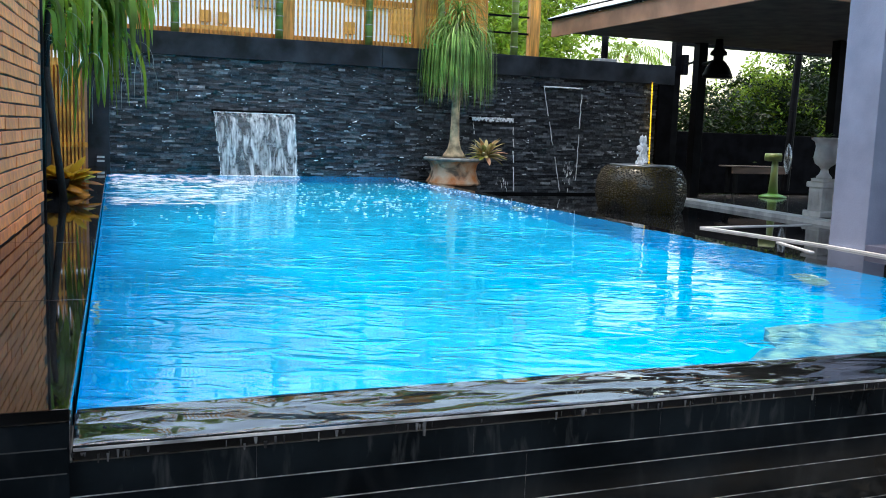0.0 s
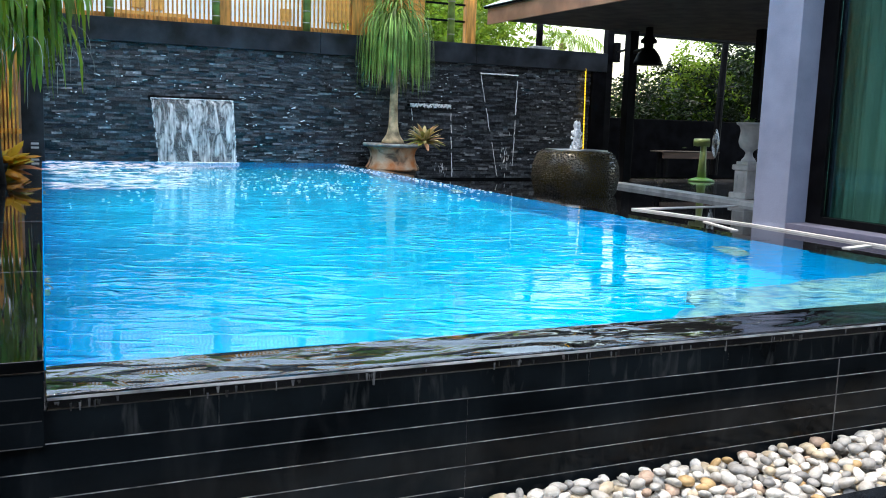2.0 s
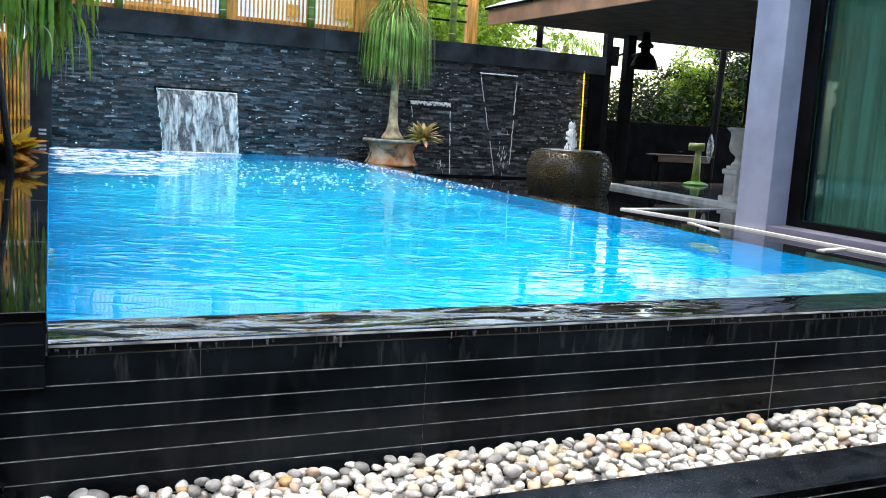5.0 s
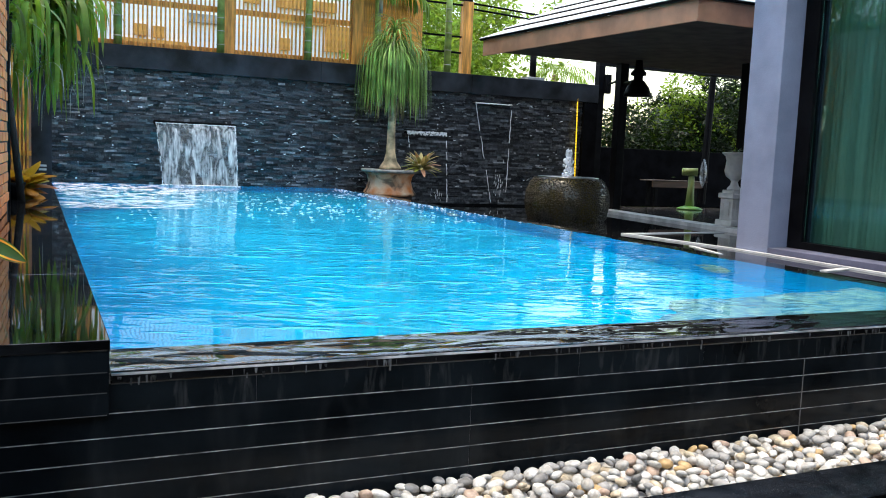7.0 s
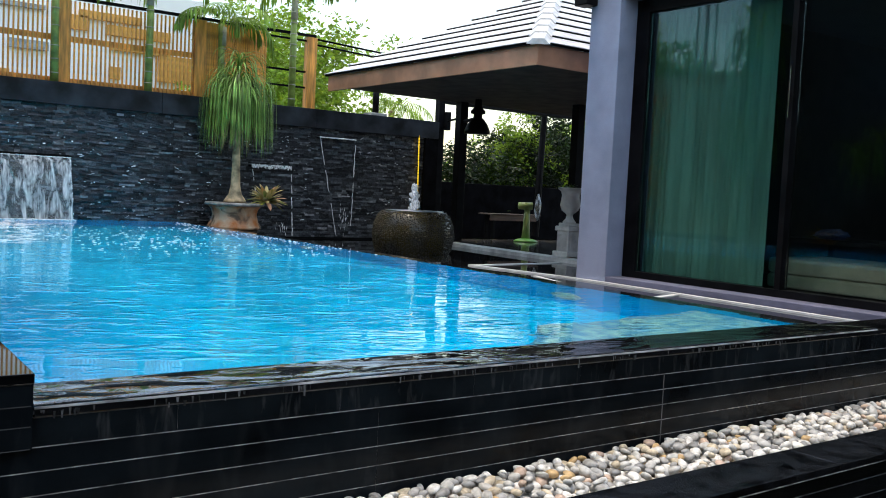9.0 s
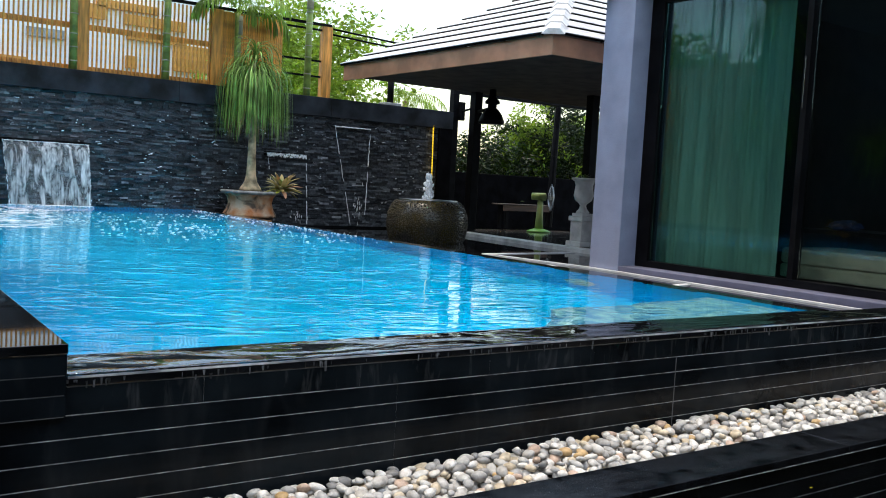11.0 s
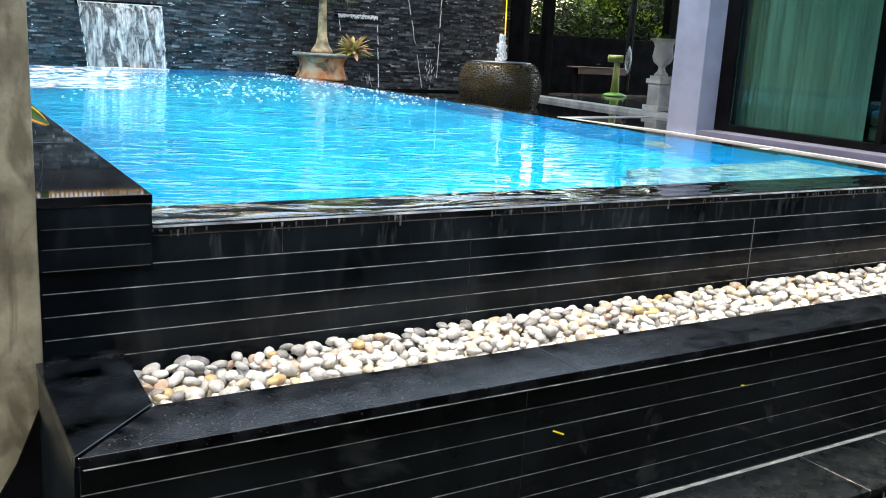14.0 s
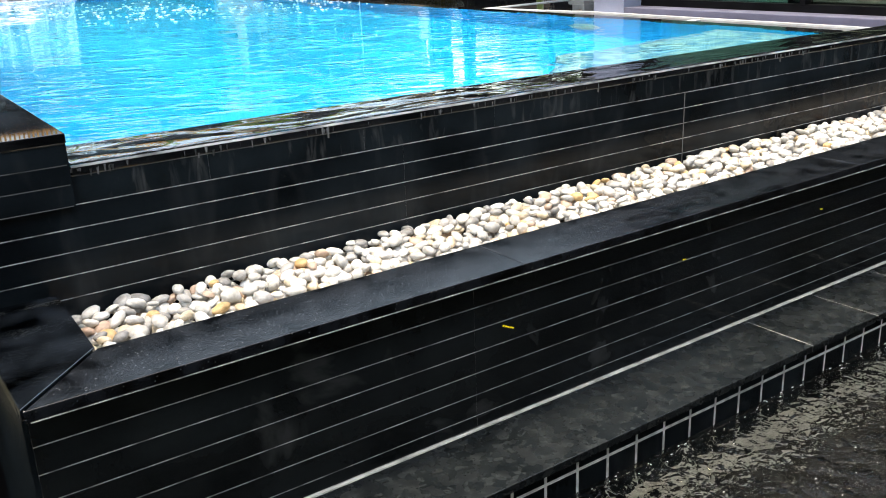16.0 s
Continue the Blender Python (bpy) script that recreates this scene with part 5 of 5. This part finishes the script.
# Plain black sheet drawn as the shade deep inside the hedge.
tagged(box("hedge_shade_sheet", (11.5, 16.0, -0.5), (26, 16.1, 2.35), M_BLACK_AND_SHADE), "black sheet standing in for the shade deep in the hedge", "hedge", kind="structure")
tree("tree", (8.6, 19.0, -0.5), 7.6, 1.9, "leafy green tree behind the fence", M_TREELEAF, 0.075, 300, 60, 61)
tree("tree", (7.7, 17.6, -0.5), 5.0, 1.4, "leafy yellow-green tree behind the fence", M_TREELEAF, 0.07, 260, 60, 62)
tree("tree", (15.9, 17.2, -0.5), 4.9, 1.7, "leafy green tree beyond the hedge", M_TREELEAF, 0.08, 260, 55, 64)
# This crown's brighter leaf colour also gives the hedge a lit top.
tree("tree", (12.7, 14.5, -0.5), 4.9, 0.85, "slim leafy yellow-green tree among the hedge", M_TREELEAF, 0.05, 130, 45, 66)
tree("tree", (-10.2, 20.5, -0.5), 10.8, 2.0, "leafy green tree beyond the garden wall", M_TREELEAF, 0.12, 200, 40, 65)
tower = tagged(new("lattice_tower"), "steel lattice tower beyond the garden wall", "tower")
TX = -10.1
for x in (TX, TX - 0.4):
    for y in (18.5, 18.1):
        box("leg", (x - 0.025, y - 0.025, -0.5), (x + 0.025, y + 0.025, 11.5), M_METAL, tower)
bm = bmesh.new()
for k in range(12):
    z = 3.5 + 0.6 * k
    add_cyl(bm, (TX, 18.5, z), (TX, 18.1, z + 0.6), 0.014, 0.014, 5)
    add_cyl(bm, (TX, 18.5, z), (TX, 18.1, z), 0.014, 0.014, 5)
part("brace", bm, M_METAL, tower)
bm = bmesh.new()
for dz in (0.0, 0.35):
    add_cyl(bm, (TX, 18.1, 7.4 + dz), (TX, 15.9, 7.6 + dz), 0.022, 0.022, 6)
for k in range(5):
    add_cyl(bm, (TX, 18.1 - 0.42 * k, 7.4 + 0.04 * k), (TX, 17.7 - 0.42 * k, 7.78 + 0.04 * k), 0.014, 0.014, 5)
add_cyl(bm, (TX, 18.1, 6.0), (TX, 16.2, 7.6), 0.018, 0.018, 6)
part("boom", bm, M_METAL, tower)
far_palm = tagged(pose_at(new("palm"), (13.0, 21, -0.5)), "distant feathery palm beyond the wall", "palm")
bm = bmesh.new()
add_cyl(bm, (0, 0, 0), (0.1, 0, 4.5), 0.12, 0.09, 10)
part("trunk", bm, M_TRUNK, far_palm)
V, F = [], []
for k in range(13):
    frond(V, F, (0.1, 0, 4.5), k * 0.483, r.uniform(0.2, 1.1), r.uniform(1.3, 1.8), 1.9, r, 18, 0.5, 0.02)
from_lists("crown", V, F, M_TREELEAF, far_palm)

bld = tagged(new("apartment_building"), "pale building with tan shutters behind the fence", "building")
box("wall", (-9, 22, -0.5), (8.0, 26, 6.3), M_BLDG, bld)
for x0, x1, z0, z1, m in ((6.81, 7.75, 4.17, 4.82, M_TAN), (5.64, 7.10, 4.80, 4.98, M_TAN), (5.57, 7.08, 5.14, 5.38, M_TAN), (5.63, 5.89, 4.11, 4.40, M_TAN), (4.73, 5.12, 5.17, 5.50, M_TAN), (3.41, 4.25, 4.58, 4.78, M_GREYWIN), (4.91, 6.37, 5.46, 5.64, M_TAN), (3.11, 4.17, 5.50, 5.60, M_GREYWIN), (1.83, 3.43, 3.90, 4.08, M_TAN), (2.20, 2.46, 4.16, 4.42, M_TAN), (2.62, 2.86, 4.14, 4.40, M_TAN)):
    box("panel", (x0, 21.88, z0), (x1, 21.99, z1), m, bld)
for i in range(5):
    for j in range(2):
        x0, z0 = -8 + i * 1.7, 2.6 + j * 1.5
        big = (i * 7 + j * 3) % 4
        w = tagged(new("window"), "tan shuttered window" if big < 2 else "grey window")
        w.parent = bld
        box("pane", (x0, 21.94, z0), (x0 + (0.95 if big % 2 else 0.6), 21.99, z0 + (0.8 if big % 2 else 0.55)), M_TAN if big < 2 else M_GREYWIN, w)
        box("sill", (x0 - 0.05, 21.9, z0 - 0.06), (x0 + (1.0 if big % 2 else 0.65), 21.99, z0 - 0.01), M_BLDG, w)

# ---- planting beside the brick wall ----
r = random.Random(51)
drac = tagged(new("dracaena"), "tall strap-leaved plant with drooping green leaves", "plant")
bm = bmesh.new()
add_cyl(bm, (-0.30, 7.2, 1.237), (-0.40, 7.15, 2.2), 0.028, 0.024, 10)
add_cyl(bm, (-0.40, 7.15, 2.2), (-0.36, 7.1, 2.95), 0.024, 0.022, 10)
part("trunk", bm, M_DARKTRUNK, drac, smooth=True)
bm = bmesh.new()
add_cyl(bm, (-0.47, 7.5, 1.237), (-0.46, 7.4, 2.8), 0.026, 0.022, 10)
part("trunk", bm, M_DARKTRUNK, drac, smooth=True)
def mop(parent, clusters, low, high, dry):
    """Drooping strap leaves round several heads, with some thin dry strands."""
    V, F = [], []
    for c, n, w, e0, e1 in clusters:
        for k in range(n):
            strap(V, F, (c[0] + r.gauss(0, 0.08), c[1] + r.gauss(0, 0.08), c[2] + r.uniform(-0.2, 0.3)), r.uniform(0, 6.283), r.uniform(e0, e1), r.uniform(low, high), w * r.uniform(0.6, 1.5), r.uniform(1.8, 3.8), 9, 0.2)
    from_lists("crown", V, F, M_DRAC, parent)
    V, F = [], []
    for k in range(18):
        strap(V, F, (dry[0] + r.gauss(0, 0.13), dry[1] + r.gauss(0, 0.08), dry[2] + r.uniform(-0.15, 0.15)), r.uniform(0, 6.283), r.uniform(-0.6, 0.5), r.uniform(0.3, 0.6), 0.004, r.uniform(1.5, 3.2), 8, 0.2)
    from_lists("dry_strands", V, F, M_ROOT, parent, "thin pale dry strands")


mop(drac, (((-0.38, 7.0, 2.78), 50, 0.026, -0.4, 1.2), ((-0.44, 7.35, 2.62), 45, 0.026, -0.5, 1.0)), 0.35, 0.68, (-0.35, 7.1, 2.35))
tall = tagged(new("dracaena"), "tall many-headed strap-leaved plant in the bed", "plant")
bm = bmesh.new()
add_cyl(bm, (-0.52, 9.3, 1.237), (-0.50, 9.3, 2.6), 0.05, 0.042, 10)
add_cyl(bm, (-0.50, 9.3, 2.6), (-0.44, 9.35, 4.6), 0.042, 0.032, 10)
add_cyl(bm, (-0.50, 9.3, 2.5), (-0.05, 9.2, 3.05), 0.032, 0.025, 8)
add_cyl(bm, (-0.46, 9.3, 2.9), (-0.60, 9.55, 3.9), 0.03, 0.024, 8)
part("trunk", bm, M_DARKTRUNK, tall)
mop(tall, (((-0.28, 9.3, 2.95), 70, 0.036, -0.4, 1.1), ((-0.08, 9.2, 3.02), 75, 0.034, -0.5, 1.0), ((0.08, 9.2, 3.0), 50, 0.032, -0.5, 0.9), ((-0.04, 9.25, 2.66), 30, 0.028, -0.9, 0.1), ((-0.55, 9.5, 3.7), 60, 0.036, -0.4, 1.3), ((-0.45, 9.35, 4.4), 70, 0.036, -0.4, 1.4), ((-0.42, 9.35, 4.8), 60, 0.036, 0.0, 1.4)), 0.5, 1.05, (0.12, 9.2, 2.4))
pipe = tagged(new("drain_pipe"), "thin black pipe at the end of the brick wall", "pipe")
cyl("tube", (-0.405, 6.37, 1.237), (-0.405, 6.37, 3.7), 0.03, 0.03, M_FRAME, pipe, 14)
pot = tagged(new("plant_pot"), "small black plant pot on the granite ledge", "pot")
bm = bmesh.new()
add_lathe(bm, [(0.07, 0), (0.09, 0.10), (0.10, 0.13), (0.085, 0.13), (0.07, 0.11)], (-0.36, 7.6, 1.238), 24)
part("body", bm, M_FRAME, pot, smooth=True)
rosette("bromeliad", (-0.33, 7.75, 1.29), 30, 0.34, 0.12, 0.0, 1.3, 1.1, M_BROM, "orange and yellow bromeliad rosette on the ledge", 15)
rosette("bromeliad", (-0.42, 7.9, 1.25), 14, 0.20, 0.02, 0.2, 1.3, 0.9, M_STRAP, "small green rosette plant on the ledge", 16)
croton = tagged(new("croton"), "croton plant with green leaves edged in orange", "plant")
cyl("stem", (-0.47, 2.37, 1.238), (-0.46, 2.36, 1.46), 0.006, 0.005, M_DARKTRUNK, croton, 8)
for tip, face, ln, wid in (((0.85, 0.36, -0.38), (0.1, -0.72, 0.68), 0.175, 0.036), ((-0.7, 0.5, 0.3), (0.3, -0.4, 0.85), 0.13, 0.03), ((-0.5, -0.3, 0.6), (0.5, -0.5, 0.7), 0.12, 0.028)):
    d, V, F = Vector(tip).normalized(), [], []
    across = d.cross(Vector(face)).normalized()
    lift = across.cross(d)
    for i in range(11):
        u = i / 10
        w = wid * math.sin(math.pi * min(1.0, 0.06 + 0.94 * u)) ** 0.7 + 0.0006
        p = Vector((-0.46, 2.36, 1.455)) + d * ln * u - lift * 0.02 * u * u
        V += [tuple(p - across * w + lift * w * 0.2), tuple(p), tuple(p + across * w + lift * w * 0.2)]
        if i:
            k = 3 * i
            F += [(k - 3, k - 2, k + 1, k), (k - 2, k - 1, k + 2, k + 1)]
    blade = from_lists("leaf", V, F, M_CROTON, croton)
    VE, FE = [], []
    for i in range(11):
        a, c, e = Vector(V[3 * i]), Vector(V[3 * i + 1]), Vector(V[3 * i + 2])
        for edge in (a, e):
            VE += [tuple(edge + (edge - c) * 0.03 - lift * 0.001), tuple(c + (edge - c) * 0.62 + lift * 0.0012)]
        if i:
            k = 4 * i
            FE += [(k - 4, k - 3, k + 1, k), (k - 2, k - 1, k + 3, k + 2)]
    from_lists("margin", VE, FE, M_CROTEDGE, blade, "orange and yellow leaf margin")
marker = tagged(new("depth_marker"), "small dark tile with two white bars at the pool edge", "sign")
for k in range(2):
    box("bar", (-0.06, 12.3, 1.30 + 0.05 * k), (0.03, 12.31, 1.325 + 0.05 * k), M_WHITE, marker)
box("plate", (-0.07, 12.312, 1.24), (0.04, 12.33, 1.40), M_WALLCAP, marker)

# hooks on the pillar
for z in (1.426, 1.543, 1.658):
    h = tagged(new("wall_hook"), "small bent handle, pale grey, on the concrete pillar", "handle", group="handles on the pillar")
    bm = bmesh.new()
    for p, q in (((-0.558, 1.878, z), (-0.558, 1.852, z)), ((-0.558, 1.852, z - 0.006), (-0.558, 1.852, z + 0.104)), ((-0.558, 1.852, z + 0.098), (-0.558, 1.878, z + 0.098))):
        add_cyl(bm, p, q, 0.0085, 0.0085, 10)
    part("bar", bm, M_RIM, h)

# ---- sliding window and the room behind ----
win = tagged(new("window_1"), "tall black-framed sliding window, closed, with green tinted glass", "window", kind="structure")
WX = 4.60
box("frame", (WX, 4.10, 1.197), (WX + 0.09, 4.222, 3.275), M_FRAME, win)
box("frame", (WX, -1.4, 1.197), (WX + 0.09, 4.099, 1.245), M_FRAME, win)
box("frame", (WX, -1.4, 3.18), (WX + 0.09, 4.099, 3.275), M_FRAME, win)
box("stile", (WX - 0.005, 2.86, 1.246), (WX + 0.08, 2.90, 3.179), M_FRAME, win)
box("frame", (WX, -1.4, 1.246), (WX + 0.09, -1.3, 3.179), M_FRAME, win)
g1 = box("pane", (WX + 0.03, 2.901, 1.246), (WX + 0.038, 4.099, 3.179), M_PANE, win)
g2 = box("pane", (WX + 0.055, -1.299, 1.246), (WX + 0.063, 2.859, 3.179), M_PANE2, win)
g1.visible_shadow = g2.visible_shadow = False
box("handle", (WX - 0.02, 2.877, 2.35), (WX - 0.006, 2.883, 2.68), M_CHROME, win)
cur = tagged(new("curtain"), "long pleated curtain hanging behind the glass", "curtain")
V, F = [], []
n = 120
for i in range(n + 1):
    y = 4.20 - 1.07 * i / n
    x = 4.80 + 0.030 * math.sin(i * 0.62 + 1.6 * math.sin(i * 0.11)) + 0.016 * math.sin(i * 1.7 + math.sin(i * 0.23)) + 0.02 * math.sin(i * 0.17)
    V += [(x, y, 1.2), (x + 0.006 * math.sin(i), y, 3.38)]
    if i:
        k = 2 * i
        F.append((k - 2, k, k + 1, k - 1))
from_lists("cloth", V, F, M_CURTAIN, cur)
sofa = tagged(new("sofa"), "low beige upholstered sofa inside the room", "sofa")
box("base", (5.1, 1.1, 1.215), (5.8, 3.3, 1.312), M_SOFA, sofa, 0.02)
box("cushion", (5.1, 1.1, 1.315), (5.8, 2.19, 1.425), M_SOFA, sofa, 0.025)
box("cushion", (5.1, 2.21, 1.315), (5.8, 3.3, 1.425), M_SOFA, sofa, 0.025)
for x in (5.16, 5.74):
    for y in (1.16, 3.24):
        box("leg", (x - 0.02, y - 0.02, 1.19), (x + 0.02, y + 0.02, 1.215), M_FRAME, sofa)
desk = tagged(new("table"), "dark table inside the room", "table")
box("tabletop", (6.2, 0.6, 1.50), (7.0, 3.95, 1.54), M_TABLE, desk, 0.006)
for x in (6.25, 6.95):
    for y in (0.65, 3.90):
        box("leg", (x - 0.03, y - 0.03, 1.19), (x + 0.03, y + 0.03, 1.50), M_TABLE, desk)
cloth = tagged(new("folded_cloth"), "crumpled blue cloth lying on the dark table", "cloth")
r = random.Random(77)
bm = bmesh.new()
blob(bm, (6.45, 3.62, 1.575), (0.12, 0.13, 0.05), r, 3)
part("fold", bm, M_BLUECLOTH, cloth)
spot = tagged(new("wall_light"), "black box floodlight at the top of the column", "lamp")
box("housing", (4.30, 4.46, 3.24), (4.415, 4.60, 3.40), M_FRAME, spot, 0.008)
box("arm", (4.4, 4.5, 3.30), (4.43, 4.54, 3.34), M_FRAME, spot)

set_out(win, cur, sofa, desk, cloth, spot)

# ---- pool lamps, amber reflections as glowing inlays ----
for x, y, z in ((right_x(4.05) - 0.012, 4.05, 0.56), (left_x(4.05) + 0.012, 4.05, 0.56), (right_x(8.2) - 0.012, 8.2, 0.56), (left_x(8.2) + 0.012, 8.2, 0.56)):
    t = tagged(pose_at(new("pool_light"), (x, y, z)), "pale round underwater lamp in the pool wall", "lamp", group="underwater lamps")
    bm = bmesh.new()
    add_cyl(bm, (-0.01, 0, 0), (0.01, 0, 0), 0.14, 0.14, 28)
    part("lens", bm, M_SHELL, t)
# Glowing inlays draw the amber reflections in the polished tile; no lamps sit here.
for x, z, count, drop in ((0.853, 0.606, 5, 0.0042), (1.643, 0.626, 2, 0.001), (2.436, 0.646, 2, 0.001)):
    t = tagged(new("amber_reflection_inlay"), "tiny glowing amber inlays standing in for reflections in the black wall", "light", group="amber marker lights")
    for k in range(count):
        box("lamp", (x + 0.009 * k, LOWER - 0.002, z - 0.004 - drop * k), (x + 0.0055 + 0.009 * k, LOWER + 0.001, z - drop * k), M_AMBERGLINT, t)

# froth where the pond laps at its tiled side
r = random.Random(37)
bm = bmesh.new()
for k in range(110):
    x = r.uniform(0.2, 4.6)
    s = r.uniform(0.0008, 0.0026)
    blob(bm, (x, 1.012 - abs(r.gauss(0, 0.02)), 0.1655), (s * r.uniform(1, 3.5), s, s * 0.5), r)
for k in range(200):
    s = r.uniform(0.0007, 0.002)
    blob(bm, (r.uniform(0.6, 4.6), r.uniform(0.2, 1.0), 0.1655), (s * r.uniform(1, 2.5), s, s * 0.5), r)
tagged(put(bm, "pond_froth", M_FOAM, smooth=True), "small white froth on the dark pond water", "foam", kind="stuff")

# ---- pebbles ----
r = np.random.RandomState(5)
bm = bmesh.new()
bmesh.ops.create_icosphere(bm, subdivisions=2, radius=1.0)
tv = np.array([v.co[:] for v in bm.verts])
tf = np.array([[v.index for v in f.verts] for f in bm.faces])
bm.free()
VV, FF = [], []
count = 0
for layer, (z0, n) in enumerate(((0.69, 3400), (0.718, 4800), (0.742, 1500))):
    cells = {}
    for k in range(n):
        x, y = r.uniform(-0.225, 5.3), r.uniform(1.482, 1.925)
        if layer == 2:
            y = 1.915 - 0.32 * r.uniform() ** 1.5
        s = min(r.uniform(0.0140, 0.0235) * (1.0 if r.uniform() < 0.85 else 1.25), 0.026)
        cx, cy = int(x / 0.05 + 100), int(y / 0.05)
        near = [q for i in (-1, 0, 1) for j in (-1, 0, 1) for q in cells.get((cx + i, cy + j), ())]
        if any((x - a) ** 2 + (y - b) ** 2 < (0.80 * (s + c)) ** 2 for a, b, c in near):
            continue
        cells.setdefault((cx, cy), []).append((x, y, s))
        sx, sy, sz = s * r.uniform(1.05, 1.6), s * r.uniform(0.85, 1.15), s * r.uniform(0.55, 0.84)
        q = tv * (1 + 0.10 * np.sin(tv[:, [1, 2, 0]] * r.uniform(1.5, 2.5) + r.uniform(0, 6, 3)) + 0.05 * np.sin(tv[:, [2, 0, 1]] * r.uniform(3, 5) + r.uniform(0, 6, 3)))
        q = q * (sx, sy, sz)
        E = np.array(Euler((r.normal(0, 0.3), r.normal(0, 0.3), r.uniform(0, 6.28))).to_matrix())
        VV.append(q @ E.T + (x, y, z0 - 0.008 - 0.016 * max(0.0, 1.0 - x / 1.6) + 0.03 * (y - 1.5) + r.uniform(-0.006, 0.006)))
        FF.append(tf + count)
        count += len(tv)
me = bpy.data.meshes.new("pebbles")
me.from_pydata(np.concatenate(VV).tolist(), [], np.concatenate(FF).tolist())
me.polygons.foreach_set("use_smooth", [True] * len(me.polygons))
me.materials.append(M_PEB)
tagged(new("pebbles", me), "smooth white, grey and tan river pebbles in the trench", "pebbles", kind="stuff")

# ---- bricks, last ----
bm = bmesh.new()
add_box(bm, (-0.0115, -0.1122, -0.0282), (0.0115, 0.1122, 0.0282), 0.003)
brick = put(bm, "brick", M_BRICK, brickwall)
row, z = 0, 1.237 + 0.037
first = True
pitch_z, pitch_y = 0.0660, 0.226
r = random.Random(9)
VR, FR = [], []
while z < 6.95:
    for x0, x1 in ((-0.95, -0.72), (-0.71, -0.49 if row % 2 else -0.60), (-0.48 if row % 2 else -0.59, -0.383)):
        k = len(VR)
        VR += [(x, y, z + dz) for y in (2.719, 2.704) for x, dz in ((x0, -0.0282), (x1, -0.0282), (x1, 0.0282), (x0, 0.0282))]
        FR += [(k + 4, k + 5, k + 6, k + 7), (k, k + 1, k + 5, k + 4), (k + 1, k + 2, k + 6, k + 5), (k + 2, k + 3, k + 7, k + 6), (k + 3, k, k + 4, k + 7)]
    y = 2.72 + (0.113 if row % 2 else 0.0) + 0.11
    while y < 6.19:
        if z < 2.55 and y > 2.9:
            b = brick if first else brick.copy()
            if not first:
                scene.collection.objects.link(b)
            first = False
            b.parent = brickwall
            b.location = (-0.3935 + r.uniform(-0.003, 0.003), y, z + r.uniform(-0.0015, 0.0015))
            b.rotation_euler = (r.uniform(-0.006, 0.006), 0, r.uniform(-0.012, 0.012))
        else:
            k = len(VR)
            for dx in (-0.0115, 0.0115):
                for dy, dz in ((-0.1118, -0.0282), (0.1118, -0.0282), (0.1118, 0.0282), (-0.1118, 0.0282)):
                    VR.append((-0.3935 + dx, y + dy, z + dz))
            FR += [(k + 4, k + 5, k + 6, k + 7), (k, k + 1, k + 5, k + 4), (k + 1, k + 2, k + 6, k + 5), (k + 2, k + 3, k + 7, k + 6), (k + 3, k, k + 4, k + 7)]
        y += pitch_y
    row += 1
    z += pitch_z
tagged(from_lists("brickwork", VR, FR, M_BRICK, brickwall, smooth=False), "upper courses of orange brick", kind="stuff")
